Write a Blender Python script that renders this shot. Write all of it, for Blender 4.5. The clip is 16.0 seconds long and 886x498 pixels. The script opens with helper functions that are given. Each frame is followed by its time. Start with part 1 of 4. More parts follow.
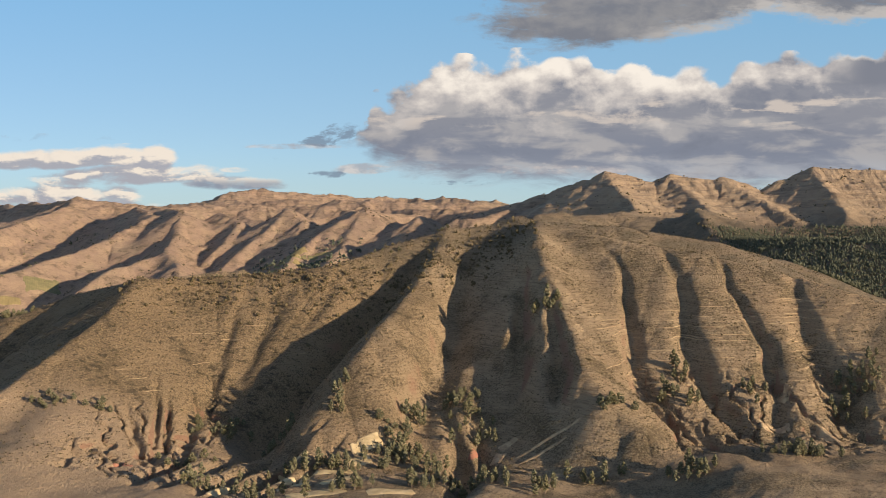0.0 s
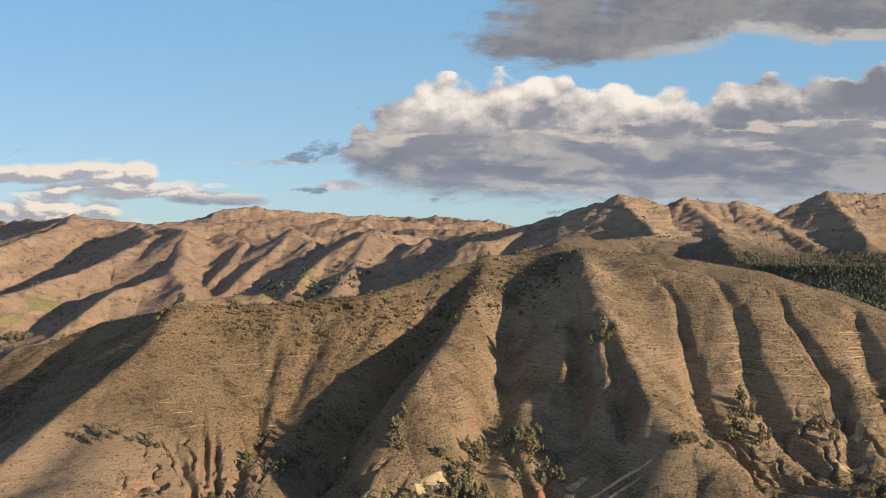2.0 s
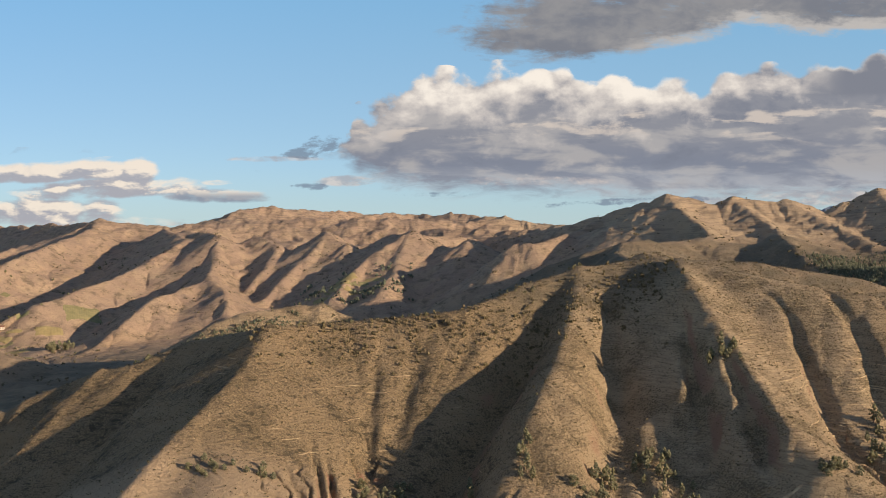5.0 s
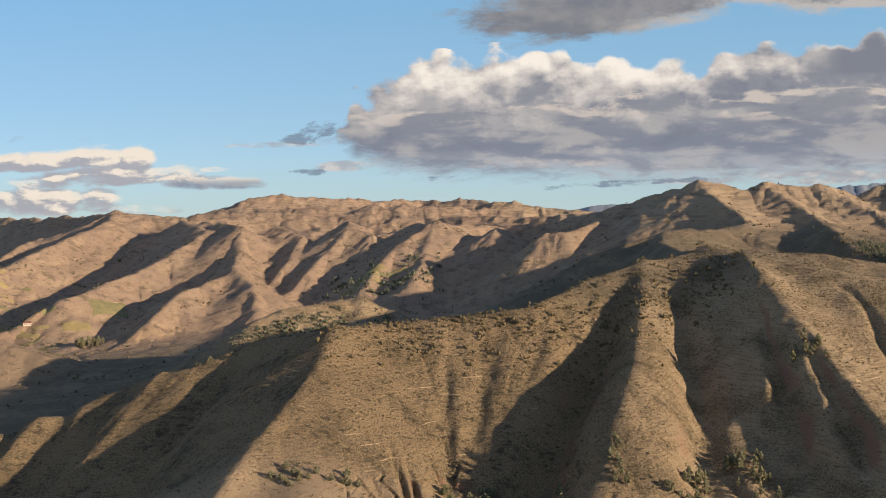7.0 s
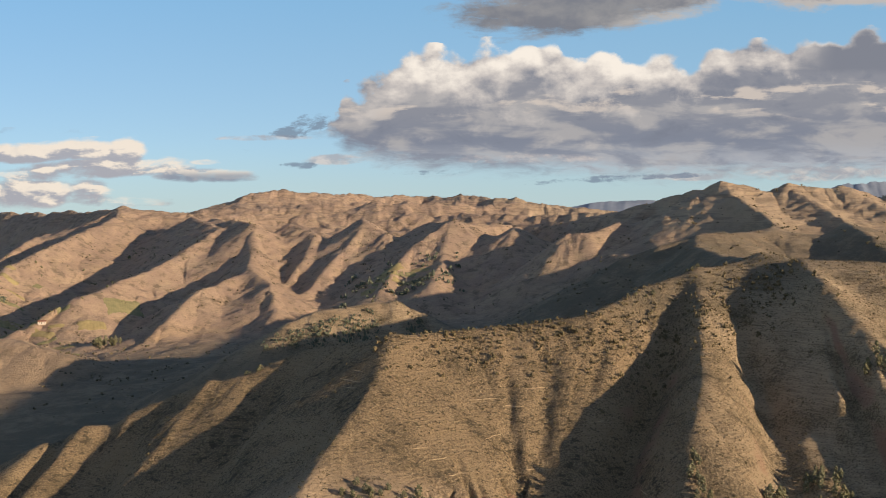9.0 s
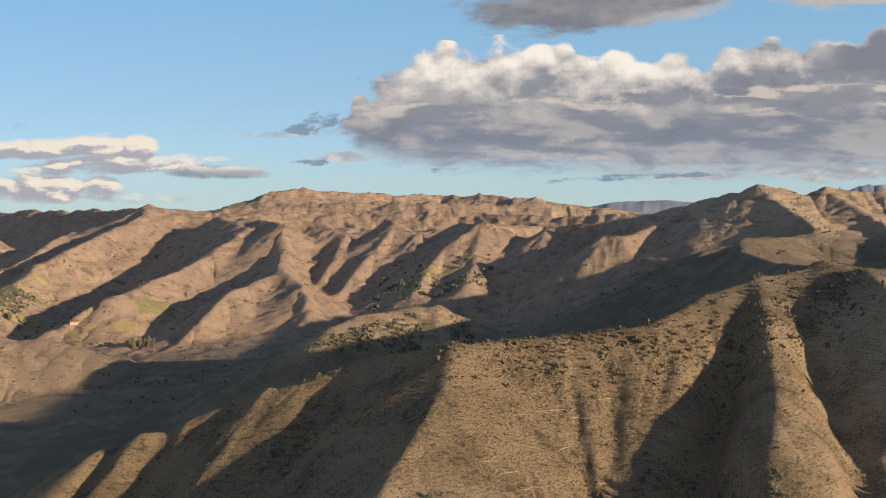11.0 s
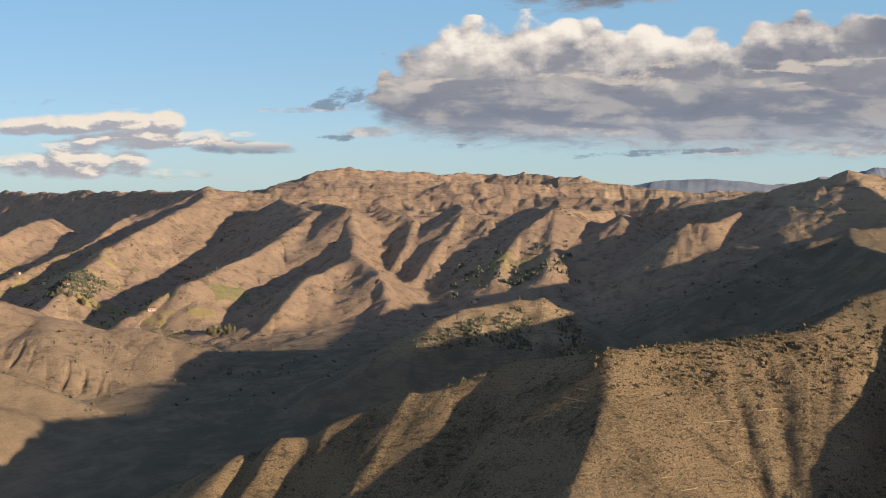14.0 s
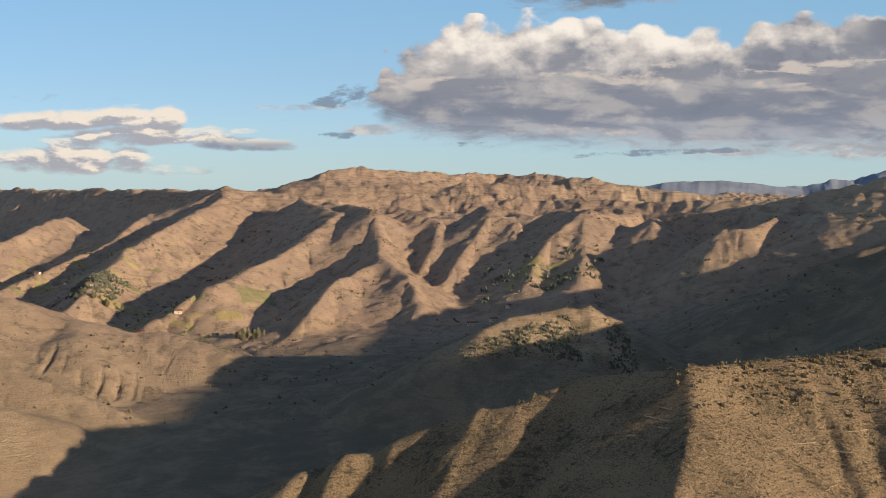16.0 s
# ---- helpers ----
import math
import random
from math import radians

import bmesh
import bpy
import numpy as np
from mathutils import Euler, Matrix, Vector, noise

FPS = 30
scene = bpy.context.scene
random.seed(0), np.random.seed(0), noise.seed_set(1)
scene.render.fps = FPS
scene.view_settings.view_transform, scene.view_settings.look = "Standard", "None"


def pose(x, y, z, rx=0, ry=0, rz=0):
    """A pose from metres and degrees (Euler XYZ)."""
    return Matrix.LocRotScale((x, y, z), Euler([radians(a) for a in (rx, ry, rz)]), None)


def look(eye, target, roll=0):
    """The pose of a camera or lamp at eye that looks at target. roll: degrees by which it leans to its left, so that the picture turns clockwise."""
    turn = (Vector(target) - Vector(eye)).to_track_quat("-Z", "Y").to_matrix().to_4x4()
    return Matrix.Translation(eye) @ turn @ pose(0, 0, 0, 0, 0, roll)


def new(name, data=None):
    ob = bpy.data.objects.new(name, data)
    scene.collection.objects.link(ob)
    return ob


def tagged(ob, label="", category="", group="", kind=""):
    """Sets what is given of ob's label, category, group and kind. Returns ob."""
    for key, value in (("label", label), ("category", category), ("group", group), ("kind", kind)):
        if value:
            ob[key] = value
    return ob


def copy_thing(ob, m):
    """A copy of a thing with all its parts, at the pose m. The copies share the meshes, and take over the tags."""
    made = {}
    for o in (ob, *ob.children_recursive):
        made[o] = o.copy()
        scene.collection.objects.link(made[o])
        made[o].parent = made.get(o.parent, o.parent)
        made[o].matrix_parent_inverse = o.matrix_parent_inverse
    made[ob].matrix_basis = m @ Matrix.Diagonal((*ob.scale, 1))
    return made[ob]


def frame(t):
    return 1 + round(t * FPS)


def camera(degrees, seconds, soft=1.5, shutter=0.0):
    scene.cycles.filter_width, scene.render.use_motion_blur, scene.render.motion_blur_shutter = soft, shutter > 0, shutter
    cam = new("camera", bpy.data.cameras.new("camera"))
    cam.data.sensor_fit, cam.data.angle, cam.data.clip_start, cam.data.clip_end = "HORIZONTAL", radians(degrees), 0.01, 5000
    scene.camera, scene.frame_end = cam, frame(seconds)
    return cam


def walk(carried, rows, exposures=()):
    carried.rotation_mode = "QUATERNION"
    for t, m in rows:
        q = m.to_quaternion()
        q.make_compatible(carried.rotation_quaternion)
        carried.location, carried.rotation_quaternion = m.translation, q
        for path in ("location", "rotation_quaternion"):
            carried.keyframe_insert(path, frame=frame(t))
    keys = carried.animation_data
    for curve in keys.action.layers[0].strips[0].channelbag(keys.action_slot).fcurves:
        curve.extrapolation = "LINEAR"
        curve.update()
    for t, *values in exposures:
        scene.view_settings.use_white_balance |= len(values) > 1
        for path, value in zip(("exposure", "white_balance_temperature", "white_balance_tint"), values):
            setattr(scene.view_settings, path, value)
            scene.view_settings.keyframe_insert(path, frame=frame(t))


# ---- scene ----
cam = camera(47.2, 16.0, soft=0.9)
PATH = [
    (0, -0.00, -0.00, 248.40, 88.200, -0.000, 0.000),
    (0.5, -9.79, 2.88, 249.69, 88.716, -0.152, -0.275),
    (1, -18.77, 6.19, 251.23, 89.198, -0.211, -0.472),
    (1.5, -28.39, 12.02, 252.75, 89.187, -0.296, -0.854),
    (2, -37.69, 16.68, 254.31, 89.179, -0.387, -0.985),
    (2.5, -46.32, 20.23, 255.96, 89.403, -0.913, -1.002),
    (3, -55.64, 22.29, 257.55, 89.870, -1.061, -1.183),
    (3.5, -65.19, 29.50, 259.52, 89.362, -0.859, -1.412),
    (4, -74.69, 31.54, 260.93, 89.461, -0.291, -1.562),
    (4.5, -83.77, 34.66, 262.98, 89.206, 0.030, -1.203),
    (7, -130.30, 52.16, 272.34, 87.953, 1.047, -1.033),
    (7.5, -139.54, 55.29, 274.38, 87.881, 0.910, -1.249),
    (8, -148.07, 59.37, 275.94, 87.859, 0.755, -1.262),
    (8.5, -157.19, 61.76, 277.59, 87.958, 0.725, -1.378),
    (9, -166.44, 65.37, 279.53, 87.619, 0.679, -1.552),
    (9.5, -175.67, 68.73, 281.30, 87.560, 0.624, -1.362),
    (12, -215.13, 81.62, 288.97, 87.298, 0.368, -0.613),
    (12.1, -218.41, 82.64, 289.69, 86.962, 0.436, -0.518),
    (12.2, -221.69, 83.67, 290.40, 86.626, 0.503, -0.424),
    (12.3, -224.97, 84.69, 291.12, 86.290, 0.571, -0.329),
    (12.4, -228.25, 85.72, 291.83, 85.955, 0.638, -0.234),
    (12.5, -231.53, 86.74, 292.54, 85.619, 0.706, -0.139),
    (13, -240.89, 89.20, 293.99, 85.608, 0.613, 0.536),
    (13.5, -249.93, 92.17, 295.73, 85.942, 0.559, 0.538),
    (14, -258.33, 94.60, 297.52, 86.135, 0.314, 0.544),
    (14.5, -267.61, 97.90, 298.89, 86.556, -0.126, 0.608),
    (15, -276.77, 102.51, 300.15, 86.582, -0.332, 0.566),
    (15.5, -286.02, 108.05, 301.44, 86.340, -0.239, 0.443),
    (16, -295.33, 112.21, 302.91, 86.037, -0.116, 0.580),
]
walk(cam, [(t, pose(x, y, z, rx, ry, rz)) for t, x, y, z, rx, ry, rz in PATH])

# ---- light: a low evening sun from the right and behind, a blue sky with cloud banks ----
SUN_AZIMUTH, SUN_ELEVATION = radians(-31), radians(11.5)  # azimuth from +x, towards -y
to_sun = Vector((math.cos(SUN_AZIMUTH) * math.cos(SUN_ELEVATION), math.sin(SUN_AZIMUTH) * math.cos(SUN_ELEVATION), math.sin(SUN_ELEVATION)))
sun = new("sun", bpy.data.lights.new("sun", "SUN"))
sun.data.energy, sun.data.angle, sun.data.color = 5.0, radians(0.6), (1.0, 0.785, 0.60)
sun.matrix_world = look((0, 0, 1000), Vector((0, 0, 1000)) - to_sun)
scene.view_settings.exposure = 0.42

world = bpy.data.worlds.new("sky")
scene.world = world
world.use_nodes = True


class Net:
    """Short forms for building node trees."""

    def __init__(self, tree):
        self.tree = tree
        tree.nodes.clear()

    def add(self, kind, **values):
        node = self.tree.nodes.new(kind)
        for key, value in values.items():
            if key in node.inputs:
                self.put(node.inputs[key], value)
        return node

    def put(self, socket, value):
        if isinstance(value, bpy.types.NodeSocket):
            self.tree.links.new(value, socket)
        else:
            socket.default_value = value

    def math(self, op, a, b=0.0, c=0.0, clamp=False):
        node = self.tree.nodes.new("ShaderNodeMath")
        node.operation, node.use_clamp = op, clamp
        for socket, value in zip(node.inputs, (a, b, c)):
            self.put(socket, value)
        return node.outputs[0]

    def vec(self, x, y, z):
        node = self.tree.nodes.new("ShaderNodeCombineXYZ")
        for socket, value in zip(node.inputs, (x, y, z)):
            self.put(socket, value)
        return node.outputs[0]

    def vmath(self, op, a, b=(0, 0, 0), scale=1.0):
        node = self.tree.nodes.new("ShaderNodeVectorMath")
        node.operation = op
        self.put(node.inputs[0], a)
        if op == "SCALE":
            self.put(node.inputs[3], scale)
        else:
            self.put(node.inputs[1], b)
        return node.outputs[0]

    def noise(self, vector, size, detail=4.0, rough=0.55, warp=0.0):
        node = self.tree.nodes.new("ShaderNodeTexNoise")
        for key, value in (("Vector", vector), ("Scale", 1.0 / size), ("Detail", detail), ("Roughness", rough), ("Distortion", warp)):
            self.put(node.inputs[key], value)
        return node.outputs["Fac"]

    def span(self, value, lo, hi, a=0.0, b=1.0, smooth=True):
        node = self.tree.nodes.new("ShaderNodeMapRange")
        node.interpolation_type = "SMOOTHSTEP" if smooth else "LINEAR"
        for socket, v in zip(node.inputs, (value, lo, hi, a, b)):
            self.put(socket, v)
        return node.outputs[0]

    def mix(self, share, a, b):
        node = self.tree.nodes.new("ShaderNodeMix")
        node.data_type = "RGBA"
        self.put(node.inputs[0], share)
        for socket, v in ((node.inputs[6], a), (node.inputs[7], b)):
            self.put(socket, (*v, 1) if isinstance(v, tuple) and len(v) == 3 else v)
        return node.outputs[2]


def make_sky():
    n = Net(world.node_tree)
    sky = n.add("ShaderNodeTexSky")
    sky.sky_type, sky.sun_disc = "NISHITA", False
    sky.sun_elevation, sky.sun_rotation = SUN_ELEVATION, radians(90) - SUN_AZIMUTH
    sky.altitude, sky.air_density, sky.dust_density, sky.ozone_density = 3300, 1.0, 0.1, 1.8
    place = n.add("ShaderNodeTexCoord").outputs["Generated"]
    split = n.add("ShaderNodeSeparateXYZ", Vector=place)
    x, y, z = split.outputs
    ahead = n.math("MAXIMUM", y, 0.05)
    u, v = n.math("DIVIDE", x, ahead), n.math("DIVIDE", z, ahead)

    def lumps(vector, size, detail=0.0):
        node = n.add("ShaderNodeTexVoronoi", Vector=vector)
        node.feature = "SMOOTH_F1"
        for key, value in (("Scale", 1.0 / size), ("Detail", detail), ("Roughness", 0.6), ("Smoothness", 0.25)):
            n.put(node.inputs[key], value)
        return node.outputs["Distance"]

    def density(banks, du=0.0, dv=0.0, fine=8, wild=1.0, lump=1.0, fray=0.85):
        """Cloud cover over the sky plane u (right), v (up): soft banks with puffed, torn edges."""
        uu, vv = n.math("ADD", u, du), n.math("ADD", v, dv)
        tall = n.math("MULTIPLY", vv, 1.35)
        warp = n.math("MULTIPLY", n.math("SUBTRACT", n.noise(n.vec(uu, tall, 7.0), 0.02, 3), 0.5), 0.012)
        where = n.vec(n.math("ADD", uu, warp), n.math("ADD", tall, warp), 0.3)
        puff = n.math("SUBTRACT", 0.66, n.math("ADD", lumps(where, 0.050), n.math("MULTIPLY", lumps(where, 0.021), 0.5)))
        torn = n.math("SUBTRACT", n.noise(n.vec(n.math("MULTIPLY", uu, 0.45), n.math("MULTIPLY", vv, 1.9), 2.3), 0.030, fine, 0.62, 0.3), 0.5)
        most = None
        for cu, cv, ru, up, down, weight, lean in banks:
            a = n.math("DIVIDE", n.math("SUBTRACT", uu, cu), ru)
            b = n.math("SUBTRACT", vv, n.math("ADD", cv, n.math("MULTIPLY", n.math("SUBTRACT", uu, cu), lean)))
            b = n.math("MAXIMUM", n.math("DIVIDE", b, up), n.math("DIVIDE", b, -down))
            r = n.math("SQRT", n.math("ADD", n.math("MULTIPLY", a, a), n.math("MULTIPLY", b, b)))
            m = n.math("MULTIPLY", n.span(r, 0.45, 1.35, 1.0, 0.0), weight)
            most = m if most is None else n.math("MAXIMUM", most, m)
        touch = n.span(most, 0.02, 0.30)
        rough = n.math("ADD", n.math("MULTIPLY", puff, 1.05 * lump), n.math("MULTIPLY", torn, 2.1 * wild))
        frayed = n.math("MULTIPLY", n.math("SUBTRACT", n.noise(n.vec(n.math("MULTIPLY", uu, 0.7), n.math("MULTIPLY", vv, 1.3), 9.1), 0.011, fine, 0.68, 0.5), 0.5), fray)
        rough = n.math("MULTIPLY", n.math("ADD", rough, frayed), touch)
        return n.math("SUBTRACT", n.math("ADD", most, rough), 0.46)

    clear = n.vmath("MULTIPLY", sky.outputs[0], (0.90 * SKY, 0.98 * SKY, 1.22 * SKY))
    clear = n.mix(n.span(v, 0.35, 1.0, 0.62, 0.0), clear, n.mix(n.span(v, 0.0, 0.24, smooth=False), (0.36, 0.49, 0.515), (0.205, 0.435, 0.625)))
    clear = n.mix(n.span(v, 0.07, -0.01, 0.0, 0.5), clear, (0.33, 0.42, 0.44))

    def curve(value, lo, hi, *stops):
        """A smooth line through stops (place, height), heights under 0.2."""
        node = n.tree.nodes.new("ShaderNodeValToRGB")
        ramp = node.color_ramp
        ramp.interpolation = "EASE"
        while len(ramp.elements) < len(stops):
            ramp.elements.new(0.5)
        for element, (at, tall) in zip(ramp.elements, stops):
            element.position = (at - lo) / (hi - lo)
            element.color = (tall * 5, tall * 5, tall * 5, 1)
        n.put(node.inputs[0], n.span(value, lo, hi, smooth=False))
        return n.math("MULTIPLY", node.outputs[0], 0.2)

    def centred(value, gain):
        return n.math("MULTIPLY", n.math("SUBTRACT", value, 0.5), gain)

    def total(*values):
        out = values[0]
        for value in values[1:]:
            out = n.math("ADD", out, value)
        return out

    streak = n.noise(n.vec(n.math("MULTIPLY", u, 0.20), v, 5.1), 0.015, 5, 0.55, 0.4)
    broad = n.noise(n.vec(n.math("MULTIPLY", u, 0.45), v, 1.7), 0.030, 4, 0.55, 0.3)
    fine = n.noise(n.vec(n.math("MULTIPLY", u, 0.6), v, 3.3), 0.012, 6, 0.6, 0.4)
    wisp = n.noise(n.vec(n.math("MULTIPLY", u, 0.35), n.math("MULTIPLY", v, 1.3), 8.0), 0.010, 7, 0.62, 0.6)

    # low lit banks over the far range: cream heads on grey shelves
    low = [(-0.400, 0.054, 0.085, 0.014, 0.009, 1.1, 0.0), (-0.325, 0.060, 0.050, 0.012, 0.012, 1.05, 0.0), (-0.280, 0.058, 0.024, 0.018, 0.018, 1.1, 0.0),
           (-0.300, 0.040, 0.095, 0.014, 0.009, 1.15, 0.0), (-0.211, 0.033, 0.060, 0.009, 0.007, 1.05, -0.02), (-0.384, 0.016, 0.11, 0.020, 0.016, 1.15, 0.0),
           (-0.205, 0.046, 0.020, 0.004, 0.003, 0.8, 0.0), (-0.290, 0.008, 0.055, 0.009, 0.008, 1.05, 0.0), (-0.36, 0.036, 0.06, 0.010, 0.008, 1.0, 0.0), (-0.30, 0.071, 0.05, 0.003, 0.002, 0.65, 0.0)]
    here = density(low, wild=0.7, lump=1.0, fray=0.8)
    over = density(low, 0.004, 0.007, 5, 0.7, 1.0)
    light = total(n.span(n.math("SUBTRACT", here, over), -0.15, 0.45), centred(fine, 1.3), centred(broad, 0.9))
    cloud = n.mix(n.span(light, 0.0, 1.0), (0.30, 0.295, 0.325), (0.68, 0.59, 0.495))
    shelf = n.math("MULTIPLY", n.span(u, -0.262, -0.235), n.span(v, 0.040, 0.032))
    cloud = n.mix(n.math("MULTIPLY", shelf, 0.8), cloud, (0.175, 0.205, 0.26))
    colour = n.mix(n.span(here, -0.10, 0.55, 0.0, 0.95), clear, cloud)

    # the great bank: cream crown over a grey body with a flat, ragged base
    def bank(du, dv, detail):
        """Its cover, and how far under the crown's edge each place lies."""
        uu, vv = n.math("ADD", u, du), n.math("ADD", v, dv)
        boil = n.noise(n.vec(uu, n.math("MULTIPLY", vv, 1.25), 4.0), 0.034, detail, 0.56)
        boil2 = n.noise(n.vec(uu, n.math("MULTIPLY", vv, 1.25), 14.0), 0.034, detail, 0.56)
        head = lumps(n.vec(total(uu, centred(boil2, 0.016)), total(vv, centred(boil, 0.016)), 0.0), 0.027)
        uw = total(uu, centred(boil, 0.030))
        top = curve(uw, -0.12, 0.50, (-0.094, 0.078), (-0.080, 0.098), (-0.062, 0.122), (-0.033, 0.135), (0.005, 0.157), (0.040, 0.155), (0.068, 0.162), (0.104, 0.165),
                    (0.142, 0.156), (0.160, 0.149), (0.188, 0.157), (0.235, 0.154), (0.274, 0.144), (0.318, 0.158), (0.369, 0.161), (0.470, 0.172))
        base = curve(uw, -0.12, 0.50, (-0.115, 0.080), (-0.092, 0.070), (-0.064, 0.049), (-0.030, 0.037), (0.020, 0.031), (0.134, 0.029), (0.200, 0.022), (0.470, 0.022))
        depth = n.math("SUBTRACT", top, total(vv, centred(boil2, 0.030), n.math("MULTIPLY", n.math("SUBTRACT", head, 0.40), 0.030)))
        stray = n.math("MAXIMUM", n.math("SUBTRACT", n.math("SUBTRACT", vv, top), 0.004), 0.0)
        depth = n.math("SUBTRACT", depth, n.math("MULTIPLY", stray, 9.0))
        rise = n.math("SUBTRACT", vv, total(base, centred(wisp, 0.030)))
        cover = n.math("MINIMUM", n.math("DIVIDE", depth, 0.0055), n.math("DIVIDE", rise, 0.018))
        return cover, depth, total(boil, n.math("MULTIPLY", head, -0.55))

    cover, depth, swell = bank(0.0, 0.0, 7.0)
    swell_up = bank(0.0035, 0.0075, 5.0)[2]
    slope = n.math("SUBTRACT", swell, swell_up)
    lit = total(n.span(depth, 0.070, 0.010, 0.0, 0.92), n.math("MULTIPLY", slope, 1.35), centred(broad, 1.0), centred(fine, 0.35), n.span(u, 0.20, 0.34, 0.0, -0.38), n.span(total(u, centred(broad, 0.05)), -0.06, 0.01, -0.70, 0.0))
    under = n.span(v, 0.055, 0.105)
    body = n.mix(under, (0.158, 0.172, 0.218), (0.205, 0.206, 0.232))
    body = n.mix(n.span(total(broad, centred(streak, 0.6)), 0.44, 0.66, 0.0, 0.85), body, (0.330, 0.310, 0.305))
    body = n.mix(n.span(total(broad, centred(fine, 0.4)), 0.46, 0.28, 0.0, 0.7), body, (0.142, 0.152, 0.190))
    band = n.math("MULTIPLY", n.span(v, 0.078, 0.098), n.span(v, 0.128, 0.112))
    body = n.mix(n.math("MULTIPLY", n.span(total(streak, n.math("MULTIPLY", slope, 0.35)), 0.53, 0.66, 0.0, 0.85), band), body, (0.50, 0.43, 0.375))
    body = n.mix(n.math("MULTIPLY", n.span(v, 0.068, 0.036), n.span(total(streak, centred(wisp, 0.5)), 0.36, 0.60, 0.3, 0.85)), body, (0.335, 0.345, 0.375))
    body = n.mix(n.span(lit, 0.16, 0.72), body, (0.44, 0.40, 0.375))
    body = n.mix(n.span(lit, 0.54, 1.16), body, (0.72, 0.65, 0.57))
    body = n.mix(n.math("MULTIPLY", n.math("MULTIPLY", n.span(u, 0.36, 0.42), n.span(total(v, centred(broad, 0.03)), 0.122, 0.132)), n.span(depth, 0.0, 0.012)), body, (0.165, 0.17, 0.20))
    colour = n.mix(n.span(cover, -0.25, 1.2, 0.0, 0.975), colour, body)
    # pale scraps under the base
    scraps = [(-0.072, 0.047, 0.040, 0.007, 0.005, 0.95, 0.0), (-0.150, 0.069, 0.060, 0.004, 0.003, 0.8, 0.0), (0.10, 0.046, 0.10, 0.006, 0.005, 0.8, 0.0), (0.40, 0.028, 0.10, 0.010, 0.008, 0.85, 0.0), (0.27, 0.026, 0.06, 0.006, 0.004, 0.8, 0.0)]
    here = density(scraps, wild=0.8, lump=0.6, fray=1.2)
    colour = n.mix(n.span(here, -0.05, 0.6, 0.0, 0.75), colour, n.mix(n.span(fine, 0.4, 0.65), (0.30, 0.29, 0.31), (0.52, 0.45, 0.41)))

    # dark bank overhead with a pale ragged fringe, and scraps of scud before the prow
    high = [(0.19, 0.204, 0.17, 0.07, 0.036, 1.25, 0.12), (0.42, 0.222, 0.22, 0.06, 0.036, 1.1, 0.0), (0.068, 0.190, 0.016, 0.014, 0.010, 0.8, 0.0), (-0.20, 0.250, 0.24, 0.04, 0.024, 0.98, 0.0), (0.02, 0.250, 0.12, 0.04, 0.022, 0.95, 0.0)]
    here = density(high, wild=0.9, lump=0.35, fray=0.7)
    below = density(high, -0.004, -0.012, 4, 0.9, 0.35)
    dark = n.mix(n.span(total(broad, centred(fine, 0.5)), 0.3, 0.7), (0.150, 0.152, 0.172), (0.225, 0.215, 0.215))
    fringe = n.math("MULTIPLY", n.span(below, 0.55, -0.25), n.span(total(u, centred(broad, 0.2)), 0.16, 0.30))
    dark = n.mix(n.math("MULTIPLY", fringe, 0.7), dark, (0.48, 0.44, 0.40))
    colour = n.mix(n.span(here, -0.08, 0.62, 0.0, 0.96), colour, dark)
    scud = [(-0.102, 0.082, 0.026, 0.013, 0.010, 0.62, 0.35), (-0.125, 0.075, 0.02, 0.006, 0.005, 0.6, 0.2), (-0.172, 0.057, 0.02, 0.003, 0.003, 0.62, 0.0), (-0.115, 0.042, 0.02, 0.004, 0.004, 0.65, 0.0), (0.02, 0.034, 0.05, 0.003, 0.003, 0.7, 0.0), (0.20, 0.026, 0.10, 0.004, 0.004, 0.8, 0.04)]
    here = density(scud, wild=1.6, lump=0.9, fray=2.6)
    colour = n.mix(n.span(here, -0.05, 0.60, 0.0, 0.8), colour, (0.145, 0.185, 0.245))
    # broken cloud over the unseen sky behind the eye, added to fill the shadows
    rest = n.noise(n.vec(x, n.math("MULTIPLY", y, 1.0), n.math("MULTIPLY", z, 2.5)), 0.55, 6, 0.55)
    rear_fill = n.mix(n.math("MULTIPLY", n.span(rest, 0.44, 0.60), n.span(y, 0.05, -0.25)), clear, (0.315, 0.36, 0.445))
    colour = n.mix(n.math("GREATER_THAN", y, 0.05), rear_fill, colour)
    background = n.add("ShaderNodeBackground", Color=colour, Strength=1.0)
    n.add("ShaderNodeOutputWorld", Surface=background.outputs[0])


SKY = 0.083
make_sky()


# ---- materials ----
def material(name, rough=0.9):
    """An empty node material: its net, the shader to feed, and the place on the thing."""
    m = bpy.data.materials.new(name)
    m.use_nodes = True
    n = Net(m.node_tree)
    shader = n.add("ShaderNodeBsdfPrincipled", Roughness=rough)
    shader.inputs["Specular IOR Level"].default_value = 0.15
    n.add("ShaderNodeOutputMaterial", Surface=shader.outputs[0])
    place = n.add("ShaderNodeTexCoord").outputs["Object"]
    return m, n, shader, place


def bump(n, shader, value, height_m, strength=1.0):
    node = n.add("ShaderNodeBump", Height=value, Strength=strength, Distance=height_m)
    n.tree.links.new(node.outputs[0], shader.inputs["Normal"])


